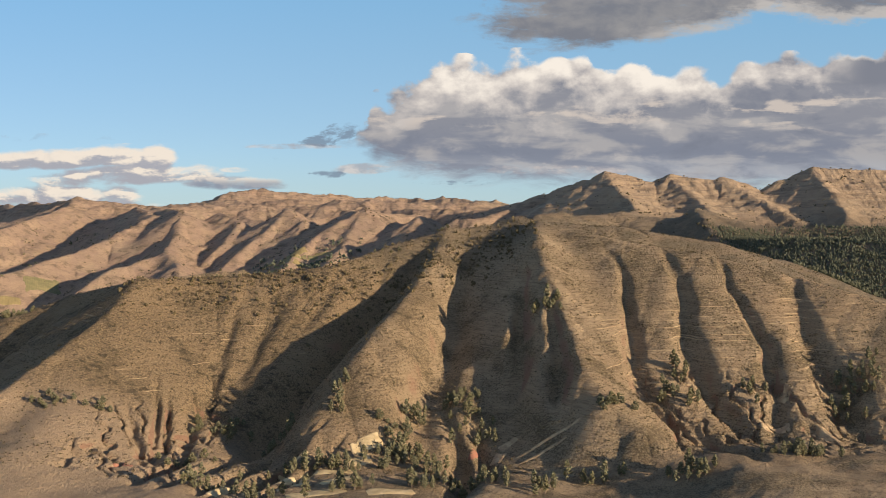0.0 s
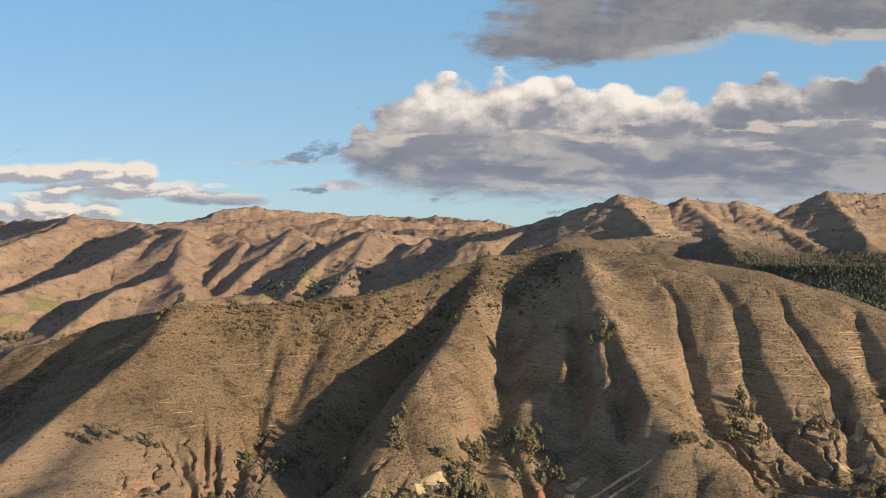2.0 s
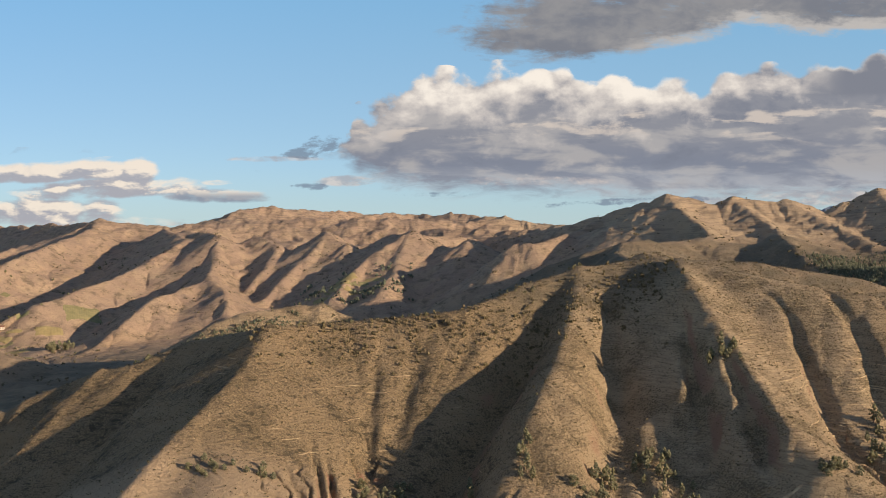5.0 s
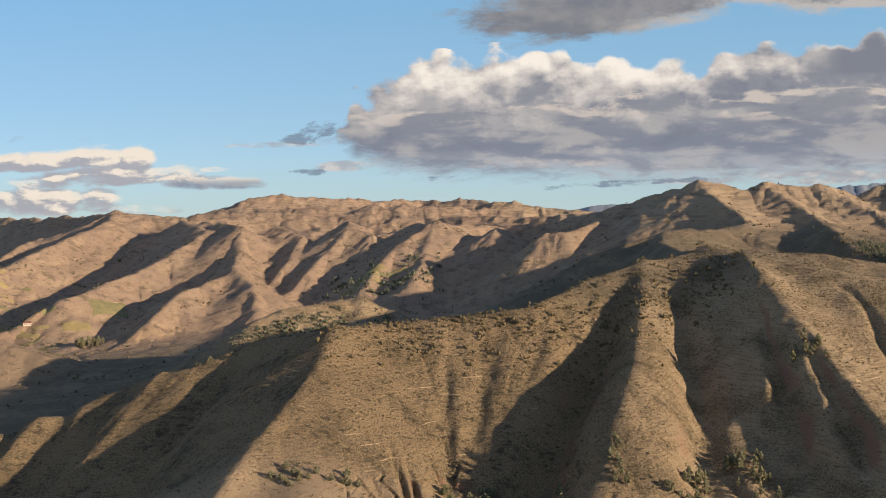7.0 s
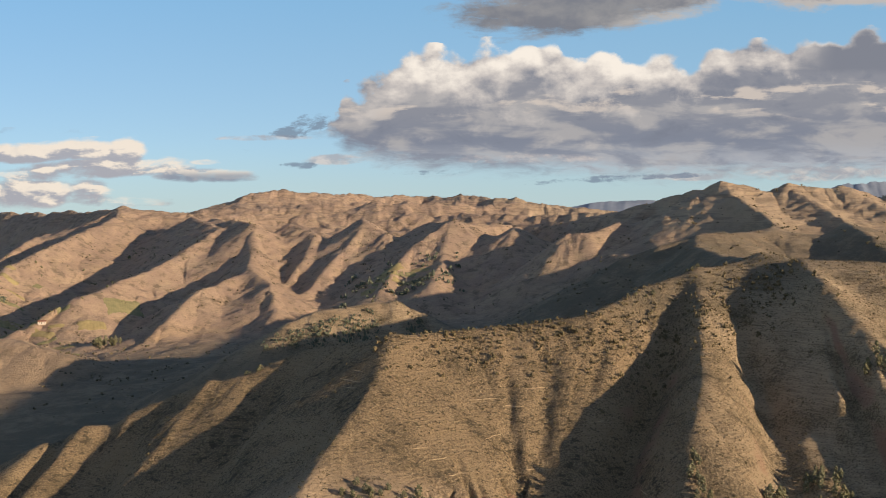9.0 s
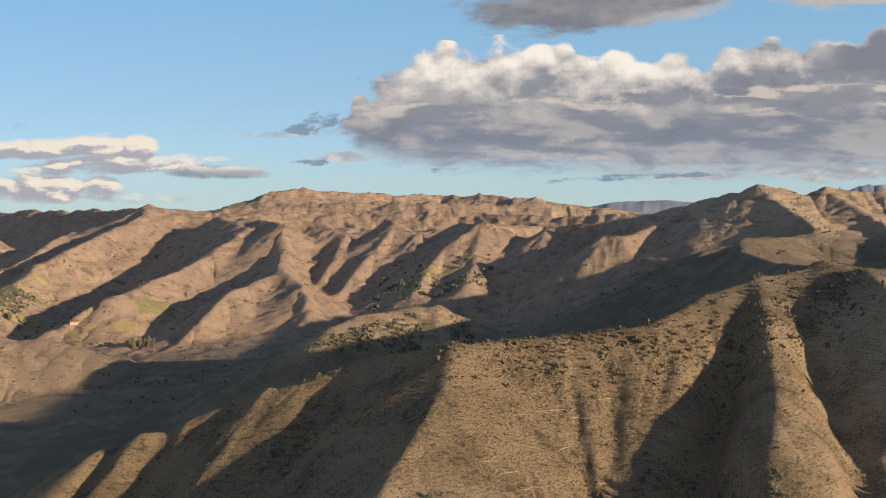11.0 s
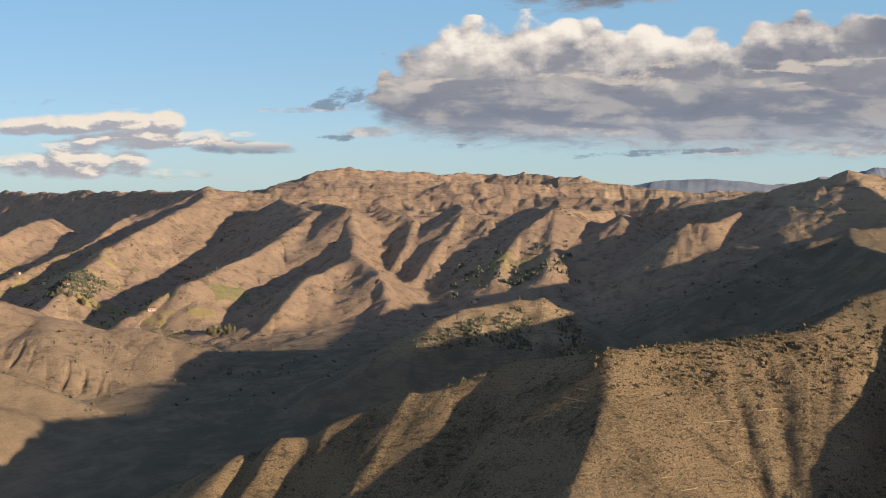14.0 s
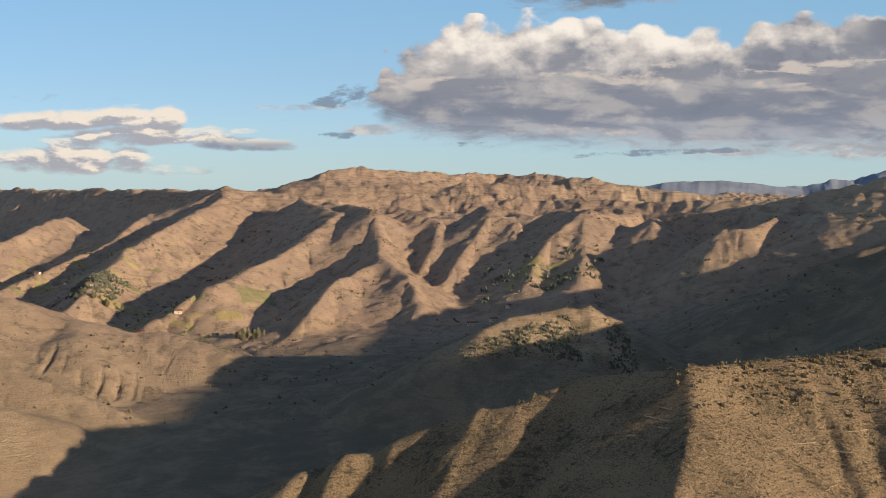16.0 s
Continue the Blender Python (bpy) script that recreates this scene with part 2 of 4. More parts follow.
def make_land():
    m, n, shader, place = material("dry_hill_grass", 0.95)
    x, y, z = n.add("ShaderNodeSeparateXYZ", Vector=place).outputs
    broad = n.noise(place, 140, 5, 0.6)
    patch = n.noise(place, 26, 6, 0.62, 0.4)
    tuft = n.noise(place, 2.0, 6, 0.72)
    speck = n.noise(place, 0.7, 3, 0.6)
    tread = n.noise(n.vec(n.math("MULTIPLY", x, 0.10), n.math("MULTIPLY", y, 0.10), n.math("MULTIPLY", z, 2.0)), 1.3, 6, 0.66)
    grass = n.mix(n.span(broad, 0.35, 0.65), (0.440, 0.318, 0.182), (0.510, 0.388, 0.228))
    grass = n.mix(n.span(patch, 0.42, 0.70), grass, (0.35, 0.275, 0.152))
    grass = n.mix(n.span(tread, 0.47, 0.65, 0.0, 0.65), grass, (0.25, 0.182, 0.106))
    # low shrubs in dense stipple, thicker in patches and on the western face
    shrub = n.noise(place, 1.0, 5, 0.75)
    dab = n.noise(n.vec(n.math("MULTIPLY", x, 0.55), y, z), 2.6, 4, 0.6)
    west = n.math("MULTIPLY", n.span(x, 40, -70), n.math("MULTIPLY", n.span(y, 800, 650), n.span(y, 430, 500)))
    thick = n.math("ADD", n.math("MULTIPLY", n.math("SUBTRACT", patch, 0.5), 0.45), n.math("MULTIPLY", west, 0.03))
    grass = n.mix(n.math("MULTIPLY", west, 0.65), grass, (0.325, 0.232, 0.120))
    grass = n.mix(n.span(n.math("ADD", tuft, thick), 0.52, 0.68, 0.0, 0.5), grass, (0.24, 0.175, 0.098))
    grass = n.mix(n.span(n.math("ADD", shrub, thick), 0.51, 0.59, 0.0, 0.75), grass, (0.155, 0.118, 0.068))
    grass = n.mix(n.math("MULTIPLY", n.span(n.math("ADD", dab, thick), 0.60, 0.68), n.math("ADD", 0.35, n.math("MULTIPLY", west, 0.5))), grass, (0.10, 0.082, 0.05))
    grass = n.mix(n.span(speck, 0.58, 0.72, 0.0, 0.55), grass, (0.60, 0.475, 0.28))
    meadow = n.math("MULTIPLY", n.span(x, -60, -130), n.span(y, 520, 480))
    grass = n.mix(n.math("MULTIPLY", meadow, 0.7), grass, (0.52, 0.385, 0.235))
    # paler bare slopes across the valley; far hills' reddish soil paled in place of haze
    pale = n.math("MULTIPLY", n.span(x, -400, -540), n.span(y, 1230, 1130))
    grass = n.mix(n.math("MULTIPLY", pale, 0.4), grass, (0.43, 0.315, 0.195))
    grass = n.mix(n.math("MULTIPLY", n.span(y, 850, 1350), n.span(patch, 0.30, 0.60, 0.25, 0.6)), grass, (0.53, 0.366, 0.258))
    scrub = n.math("MULTIPLY", n.span(n.noise(place, 14, 8, 0.75), 0.49, 0.64), n.span(y, 800, 1000, 0.0, 0.7))
    grass = n.mix(scrub, grass, (0.17, 0.135, 0.085))
    # green-brown scrub over the inner valley, darkened to deepen its shade; sunlit knoll spared
    vale_shade = n.math("MULTIPLY", n.math("MULTIPLY", n.span(y, 615, 660), n.span(y, 1250, 1050)), n.span(x, -560, -430))
    knoll = n.math("MULTIPLY", n.math("MULTIPLY", n.span(x, -325, -300), n.span(x, -140, -160)), n.math("MULTIPLY", n.span(y, 850, 875), n.span(y, 955, 935)))
    vale_shade = n.math("MULTIPLY", vale_shade, n.math("SUBTRACT", 1.0, knoll))
    grass = n.mix(n.math("MULTIPLY", vale_shade, n.span(patch, 0.35, 0.6, 0.45, 0.8)), grass, (0.20, 0.165, 0.105))
    # rock ledges across the high peaks
    ledge = n.noise(n.vec(n.math("MULTIPLY", x, 0.1), n.math("MULTIPLY", y, 0.1), z), 4.5, 6, 0.68)
    high = n.math("MULTIPLY", n.span(y, 950, 1150), n.span(z, 235, 262))
    grass = n.mix(n.math("MULTIPLY", n.math("MULTIPLY", high, n.span(x, 60, 160)), 0.6), grass, (0.54, 0.41, 0.25))
    grass = n.mix(n.math("MULTIPLY", n.span(ledge, 0.48, 0.62, 0.0, 0.5), high), grass, (0.19, 0.145, 0.10))
    # bare red earth on steep torn ground
    normal = n.add("ShaderNodeNewGeometry").outputs["Normal"]
    up = n.add("ShaderNodeSeparateXYZ", Vector=normal).outputs[2]
    steep = n.span(n.math("ADD", up, n.math("MULTIPLY", n.math("SUBTRACT", patch, 0.5), 0.35)), 0.48, 0.60, 1.0, 0.0)
    grass = n.mix(n.math("MULTIPLY", steep, 0.75), grass, (0.38, 0.22, 0.14))
    n.put(shader.inputs["Base Color"], grass)
    relief = n.math("ADD", n.math("ADD", tuft, n.math("MULTIPLY", tread, 0.6)), n.math("MULTIPLY", speck, 0.25))
    bump(n, shader, relief, 2.3, 1.0)
    return m


def make_leaf(name, dark, light):
    m, n, shader, place = material(name, 0.8)
    chance = n.add("ShaderNodeNewGeometry").outputs["Random Per Island"]
    own = n.add("ShaderNodeObjectInfo").outputs["Random"]
    colour = n.mix(chance, dark, light)
    colour = n.mix(n.math("MULTIPLY", own, 0.45), colour, (dark[0] * 1.5, dark[1] * 1.25, dark[2] * 0.9))
    n.put(shader.inputs["Base Color"], colour)
    bump(n, shader, n.noise(place, 0.25, 3), 0.15, 0.6)
    return m


def make_earth(name, a, b, size, stripe=0.0):
    """Bare or cropped earth in two tones; stripe: the spacing of its rows."""
    m, n, shader, place = material(name, 0.95)
    x, y, z = n.add("ShaderNodeSeparateXYZ", Vector=place).outputs
    share = n.span(n.noise(place, size, 6, 0.65), 0.35, 0.65)
    if stripe:
        row = n.math("SINE", n.math("MULTIPLY", n.math("ADD", x, n.math("MULTIPLY", y, 0.35)), 6.2832 / stripe))
        share = n.math("ADD", n.math("MULTIPLY", share, 0.82), n.span(row, -1, 1, 0, 0.18))
    n.put(shader.inputs["Base Color"], n.mix(share, a, b))
    bump(n, shader, n.noise(place, size * 0.2, 5, 0.6), 0.5, 0.7)
    return m


def make_bark():
    m, n, shader, place = material("grey_bark", 0.85)
    n.put(shader.inputs["Base Color"], n.mix(n.noise(place, 0.4, 5), (0.16, 0.115, 0.075), (0.30, 0.24, 0.18)))
    return m


LAND, BARK = make_land(), make_bark()
LEAF = make_leaf("eucalyptus_leaf", (0.105, 0.108, 0.058), (0.26, 0.245, 0.14))
SHRUB = make_leaf("dry_shrub", (0.095, 0.082, 0.045), (0.23, 0.185, 0.10))
NEEDLE = make_leaf("dark_needles", (0.085, 0.10, 0.068), (0.18, 0.19, 0.125))
# straw tone, lightened to stand for the stronger sun on these plots
STRAW = make_earth("straw_stubble", (0.76, 0.60, 0.32), (0.58, 0.44, 0.22), 4.0)
CLAY = make_earth("pale_clay", (0.62, 0.47, 0.26), (0.42, 0.29, 0.16), 3.0)
RED_EARTH = make_earth("red_earth", (0.40, 0.18, 0.11), (0.30, 0.16, 0.10), 5.0)
CROP = make_earth("green_crop", (0.20, 0.19, 0.09), (0.31, 0.265, 0.125), 9.0, 3.0)
DRY_CROP = make_earth("dry_crop", (0.40, 0.32, 0.14), (0.28, 0.22, 0.10), 9.0, 4.0)
# blue-grey here is distance haze painted into the colour, not rock tone
FAR_HAZE = make_earth("hazed_far_range", (0.20, 0.24, 0.28), (0.28, 0.315, 0.35), 160.0)


# ---- shape of the land: crest lines with falling flanks, gullies cut into them ----
def lattice(ix, iy, seed):
    h = (ix * 374761393 + iy * 668265263 + seed * 974634797) & 0xFFFFFFFF
    h = ((h ^ (h >> 13)) * 1274126177) & 0xFFFFFFFF
    return ((h ^ (h >> 16)) & 0xFFFF) / 65535.0


def ripple(x, y, seed=0):
    """Smooth gradient noise, about -1 to 1."""
    fx, fy = np.floor(x), np.floor(y)
    ix, iy = fx.astype(np.int64), fy.astype(np.int64)
    dx, dy = x - fx, y - fy
    ux, uy = dx * dx * dx * (dx * (dx * 6 - 15) + 10), dy * dy * dy * (dy * (dy * 6 - 15) + 10)

    def corner(i, j):
        a = lattice(ix + i, iy + j, seed) * 6.2831853
        return np.cos(a) * (dx - i) + np.sin(a) * (dy - j)
    low = corner(0, 0) * (1 - ux) + corner(1, 0) * ux
    high = corner(0, 1) * (1 - ux) + corner(1, 1) * ux
    return (low * (1 - uy) + high * uy) * 1.5


def fractal(x, y, size, octaves, seed=0, gain=0.5):
    total, amp = np.zeros_like(x), 1.0
    for k in range(octaves):
        total += amp * ripple(x / size + 13.7 * k, y / size - 7.3 * k, seed + k)
        amp, size = amp * gain, size / 2.03
    return total


def blend_max(a, b, k):
    h = np.maximum(k - np.abs(a - b), 0) / k
    return np.maximum(a, b) + h * h * k * 0.25


def step(lo, hi, v):
    u = np.clip((v - lo) / (hi - lo), 0, 1)
    return u * u * (3 - 2 * u)


RIDGES, GULLIES = [], []


def ridge(*crest, slope=0.6, left=None, round_top=5.0, flute=1.5, pitch=22.0, k=6.0):
    """A crest through points (x, y, z). slope falls on both sides; left: another slope on the side to the left of its run.
    flute, pitch: depth and spacing of the furrows that run down its flanks."""
    RIDGES.append((crest, slope, slope if left is None else left, round_top, flute, pitch, k))


def gully(*line, depth=6.0, width=8.0, sharp=1.0):
    """A furrow cut along points (x, y), fading in from its head."""
    GULLIES.append((line, depth, width, sharp))


# the near ridge, from its foot in the valley to its summit and over the broad shoulder
ridge((-450, 640, 112), (-428, 622, 122), (-407, 627, 133.5), (-392, 632, 140.5), (-369, 622, 154), (-349, 624, 161), (-325, 629, 168), (-302, 631, 176), (-281, 627, 184), (-261, 624, 188), (-232, 633, 200), (-179, 601, 211), (-138, 620, 212),
      (-104, 622, 214), (-71, 627, 218), (-50, 645, 224), (-31, 660, 231), (3, 671, 240), (50, 690, 245), slope=0.62, left=0.5, round_top=3, flute=1.4, pitch=20)
ridge((50, 690, 245), (118, 690, 242), (180, 690, 232), (232, 714, 219), (300, 730, 196), (380, 760, 170), slope=0.5, round_top=22, flute=1.5, pitch=26)
ridge((50, 690, 245), (70, 653, 243), (110, 618, 234), (150, 592, 227), (195, 565, 216), (235, 530, 202), (290, 470, 182), (350, 390, 150), slope=0.62, round_top=9, flute=1.0, pitch=18)
# its spurs towards the eye
ridge((-179, 601, 211), (-186, 566, 195), (-195, 540, 184.5), (-208, 512, 171.5), (-215, 488, 162), (-222, 450, 150), (-230, 400, 138), slope=0.62, left=0.6, round_top=3, flute=0.8)
ridge((-281, 626, 183.5), (-288, 610, 173), (-300, 584, 157), (-312, 567, 145), (-323, 550, 135), (-338, 515, 118), slope=0.6, left=0.85, round_top=2, flute=0.6)
ridge((-349, 624, 160), (-356, 612, 151), (-364, 594, 137), (-372, 575, 123), (-382, 552, 108), slope=0.6, left=0.75, round_top=2.5, flute=0.5)
ridge((-383, 628, 144), (-391, 612, 132), (-402, 590, 116), (-410, 572, 106), slope=0.6, left=0.75, round_top=2.5, flute=0.5)
ridge((3, 671, 240), (-6, 630, 222), (-18, 590, 206), (-27, 550, 195.5), (-32, 536, 191), (-41, 515, 180.5), (-53, 485, 163), (-60, 450, 144), slope=0.85, left=0.6, round_top=5, flute=0.8)
ridge((62, 660, 246), (58, 615, 235), (60, 580, 220), (62, 550, 206.5), (63, 520, 192), (65, 500, 183.5), (68, 480, 176.5), (74, 460, 168), (86, 440, 157), (99, 422, 147), (112, 400, 137), slope=0.9, left=0.6, round_top=5, flute=0.8)
ridge((46, 600, 212), (38, 560, 196), (35, 540, 188), (30, 522, 168), (20, 503, 148), (14, 490, 138), slope=1.2, left=1.0, round_top=2, flute=0.4, k=3)
ridge((64, 570, 210), (54, 540, 197), (50, 512, 172), (48, 500, 156), (46, 488, 142), slope=1.2, left=1.0, round_top=2, flute=0.4, k=3)
ridge((-186, 495, 161), (-182, 447, 149), (-176, 405, 139), slope=0.28, left=0.33, round_top=14, flute=0.8)
# the hill in the valley behind, and the slopes across the valley
ridge((-312, 884, 158), (-288, 887, 174), (-269, 893, 187), (-250, 904, 194), (-206, 924, 198.5), (-184, 930, 198), (-162, 928, 189), (-130, 940, 174), slope=0.62, left=0.5, round_top=5, flute=2, pitch=30)
ridge((-184, 932, 199), (-187, 905, 188), (-191, 870, 170), slope=0.5, left=0.95, round_top=3)
ridge((-205, 928, 197), (-222, 900, 184), (-240, 870, 165), slope=0.45, round_top=5)
ridge((-1000, 1160, 222), (-880, 1125, 204), (-741, 1100, 184), (-690, 1098, 169), (-654, 1088, 163), (-617, 1078, 153), (-575, 1085, 155), (-544, 1070, 147), (-510, 1061, 140), (-470, 1048, 118), slope=0.5, left=0.4, round_top=9, flute=1.2, pitch=26)
ridge((-654, 1088, 163), (-650, 1050, 156), (-640, 1010, 140), (-628, 965, 118), slope=0.42, round_top=14, flute=0.8, pitch=22)
ridge((-741, 1100, 184), (-735, 1040, 166), (-722, 980, 146), slope=0.42, round_top=14, flute=1.5, pitch=22)
ridge((-950, 930, 215), (-800, 915, 185), (-650, 895, 153), (-612, 885, 145.5), (-574, 875, 134), (-551, 868, 127), (-534, 864, 122), (-500, 858, 104), slope=0.48, left=0.55, round_top=6, flute=1.2, pitch=26)
ridge((-900, 790, 190), (-720, 795, 170), (-607, 800, 143), (-580, 803, 127), (-567, 806, 119), (-545, 812, 106), slope=0.6, left=0.4, round_top=8, flute=1.2, pitch=26)
# far spurs, each from the high ground down to the valley
ridge((-716, 1988, 283), (-700, 1900, 270), (-729, 1742, 240), (-765, 1600, 205), (-775, 1480, 172), (-765, 1400, 156), (-775, 1330, 138), slope=0.5, flute=5, pitch=55, k=12)
ridge((-846, 1965, 236), (-832, 1837, 231), (-842, 1717, 201), (-900, 1590, 165), (-930, 1500, 145), slope=0.5, flute=5, pitch=55, k=12)
ridge((-1050, 2080, 225), (-1030, 1960, 226), (-1010, 1850, 220), (-1040, 1700, 190), (-1060, 1600, 165), slope=0.5, flute=5, pitch=55, k=12)
ridge((-560, 1850, 268), (-470, 1640, 252), (-500, 1550, 222), (-534, 1466, 197), (-590, 1352, 173), (-640, 1290, 140), slope=0.5, flute=4, pitch=50, k=10)
ridge((-500, 1760, 266), (-426, 1647, 260), (-412, 1600, 258), (-398, 1520, 224), (-387, 1414, 199), (-436, 1337, 182), (-460, 1250, 150), (-475, 1200, 130), slope=0.52, flute=4, pitch=50, k=10)
ridge((-387, 1414, 199), (-350, 1340, 186), (-335, 1270, 160), (-340, 1220, 145), slope=0.5, flute=3, pitch=40, k=8)
ridge((-360, 1640, 258), (-314, 1574, 241), (-325, 1480, 207), (-335, 1440, 190), slope=0.52, flute=3, pitch=40, k=8)
ridge((-240, 1559, 257), (-208, 1523, 244), (-215, 1460, 218), slope=0.5, flute=2, pitch=30, k=8)
ridge((-250, 1640, 262), (-240, 1559, 257), (-265, 1490, 225), (-290, 1420, 195), (-310, 1370, 174), slope=0.55, flute=3, pitch=40, k=8)
ridge((-150, 1600, 256), (-115, 1491, 262), (-159, 1433, 236), (-190, 1370, 207), (-205, 1310, 184), slope=0.5, flute=3, pitch=40, k=8)
ridge((-115, 1491, 262), (-130, 1400, 222), (-145, 1290, 190), slope=0.45, flute=3, pitch=40, k=8)
ridge((-28, 1470, 252), (-37, 1428, 248), (-50, 1385, 228), (-65, 1340, 205), slope=0.5, flute=2, pitch=30, k=8)
# the high ridge that closes the valley, and its peaks
ridge((207, 1295, 303), (165, 1370, 290), (110, 1450, 272), (60, 1530, 258), (-20, 1600, 252), (-115, 1520, 258), slope=0.55, left=0.75, flute=4, pitch=45, k=8)
ridge((207, 1300, 304), (226, 1302, 302), (250, 1302, 299), (267, 1306, 288), (291, 1302, 302), (330, 1302, 297), (358, 1302, 299), (388, 1304, 293), (403, 1306, 284), (432, 1302, 297), (474, 1300, 311), (560, 1300, 310), (700, 1280, 300),
      (900, 1250, 280), slope=0.46, round_top=4, flute=3.5, pitch=34, k=8)
ridge((207, 1298, 303), (214, 1210, 278), (216, 1135, 257), (185, 1070, 251), slope=0.95, left=0.34, flute=3, pitch=35, k=8)
ridge((291, 1302, 301), (305, 1220, 274), (300, 1120, 248), slope=0.44, left=0.36, flute=2.5, pitch=30, k=8)
ridge((358, 1302, 298), (380, 1225, 272), (398, 1140, 244), slope=0.44, left=0.4, flute=2.5, pitch=30, k=8)
ridge((474, 1300, 309), (462, 1200, 276), (440, 1100, 247), slope=0.44, left=0.4, flute=2.5, pitch=30, k=8)
ridge((270, 1085, 258), (262, 1040, 257), (256, 990, 246), (252, 945, 232), slope=0.62, left=0.3, round_top=5, flute=2, pitch=26, k=8)
ridge((150, 1390, 284), (100, 1330, 262), (68, 1295, 254), (40, 1275, 246), (18, 1282, 247), (6, 1268, 236), slope=0.7, flute=2, k=6)
ridge((50, 690, 245), (57, 740, 243), (68, 830, 239), (77, 940, 243), (112, 1040, 249), slope=0.35, left=0.66, round_top=9, flute=3, pitch=40, k=10)
ridge((112, 1040, 249), (180, 1075, 252), (246, 1045, 247), (300, 1000, 240), (400, 960, 238), (560, 900, 232), slope=0.45, round_top=12, flute=3, pitch=40, k=10)
ridge((116, 994, 254), (93, 991, 250.5), (59, 990, 243), (26, 990, 231), (-10, 985, 208), (-50, 975, 184), slope=0.6, left=0.45, round_top=5, flute=2, pitch=30, k=8)
ridge((64, 800, 238), (20, 790, 215), (-30, 800, 190), (-80, 820, 165), slope=0.5, round_top=8, flute=2, pitch=30, k=8)
ridge((262, 1000, 238), (262, 940, 228), (290, 865, 229), (335, 815, 230), (420, 740, 222), (520, 660, 205), slope=0.4, round_top=15, flute=2, pitch=40, k=10)
# rough high country behind, and the last ranges
ridge((-716, 1988, 283), (-800, 2095, 277), (-880, 2195, 278), (-1000, 2345, 274), (-1130, 2510, 279), (-1270, 2660, 268), (-1411, 2800, 273), (-1650, 3100, 264), (-1950, 3450, 262), (-2600, 4200, 255), slope=0.42, left=0.74, flute=4, pitch=90, k=12)
ridge((-716, 1988, 283), (-585, 2000, 268), (-440, 2060, 266), (-300, 2100, 270), (-100, 2050, 262), (60, 1980, 262), (200, 1900, 266), (350, 1800, 262), slope=0.35, flute=10, pitch=90, k=15)
ridge((-700, 2600, 280), (-500, 2620, 286), (-200, 2600, 290), (150, 2700, 280), (420, 2600, 256), (700, 2500, 240), slope=0.3, flute=14, pitch=120, k=20)
ridge((-900, 3150, 262), (-754, 3172, 278), (-668, 3225, 331), (-500, 3300, 327), (-330, 3600, 322), (-161, 3900, 318), (89, 3725, 318), (250, 3600, 291), (420, 3500, 265), slope=0.3, flute=16, pitch=130, k=20)
# furrows on the near slopes
gully((-116, 616), (-118, 595), (-121, 560), (-122, 530), (-126, 500), (-128, 480), depth=3.6, width=5)
gully((-100, 610), (-104, 580), (-108, 545), (-112, 515), depth=3.0, width=5.5)
gully((-10, 662), (-30, 614), (-54, 565), (-80, 515), (-92, 470), depth=12, width=13)
gully((18, 655), (10, 600), (6, 560), (-3, 523), (-11, 480), (-14, 460), depth=12, width=12)
gully((50, 605), (44, 565), (40, 525), (34, 490), depth=7, width=5)
gully((59, 565), (58, 525), (57, 495), (54, 465), depth=8, width=5)
gully((96, 622), (104, 590), (100, 540), (97, 510), (96, 485), (112, 450), depth=6, width=4.5)
gully((130, 612), (133, 565), (126, 515), (130, 480), (140, 450), depth=7, width=6)
gully((160, 600), (158, 560), (164, 515), (160, 484), (150, 450), depth=5, width=4)
gully((200, 580), (190, 545), (186, 515), (188, 490), (185, 455), depth=9, width=9)
gully((-62, 632), (-70, 600), (-80, 570), depth=2.2, width=5)
gully((-90, 618), (-96, 590), (-104, 560), depth=1.8, width=5)
gully((-52, 474), (-72, 440), (-92, 402), depth=5, width=3)
gully((-42, 466), (-58, 434), (-76, 402), depth=4, width=2.5)
gully((-85, 500), (-98, 455), (-116, 410), depth=6, width=4)
gully((-72, 485), (-84, 445), (-100, 405), depth=6, width=3.5)
gully((-60, 468), (-70, 435), (-82, 405), depth=5, width=3)
gully((-2, 505), (6, 465), (10, 430), (4, 395), depth=7, width=5)
gully((12, 492), (18, 460), (22, 425), depth=6, width=4)
gully((112, 470), (122, 445), (130, 415), depth=6, width=4)
gully((-128, 510), (-122, 480), (-120, 455), (-128, 420), depth=6, width=4)
for gx, gy, deep, run in ((-672, 1030, 1.2, 30), (-664, 1040, 2.4, 56), (-660, 1022, 1.4, 34), (-648, 1030, 1.3, 44), (-622, 1000, 1.5, 30), (-611, 1012, 2.3, 52), (-607, 996, 1.2, 28), (-597, 1014, 2.2, 54), (-590, 1000, 1.3, 32), (-582, 1016, 1.8, 50), (-570, 1004, 1.1, 36)):
    gully((gx, gy), (gx + 0.3 * run - 8, gy - 0.45 * run), (gx + 0.22 * run, gy - run), depth=deep, width=2.4)
gully((-345, 658), (-361, 630), (-370, 608), (-384, 578), (-390, 560), depth=8, width=7)
gully((-318, 668), (-333, 634), (-341, 615), (-350, 597), (-364, 570), (-370, 550), depth=6, width=10)
gully((-308, 622), (-324, 596), (-342, 555), depth=9, width=14)
gully((-228, 624), (-246, 594), (-264, 562), (-284, 520), (-300, 480), depth=11, width=15)
gully((-150, 530), (-143, 505), (-136, 475), (-130, 450), depth=5, width=2.5)
gully((-141, 520), (-134, 495), (-130, 465), depth=5, width=2.5)
gully((-158, 505), (-148, 480), (-136, 455), depth=4, width=2.5)


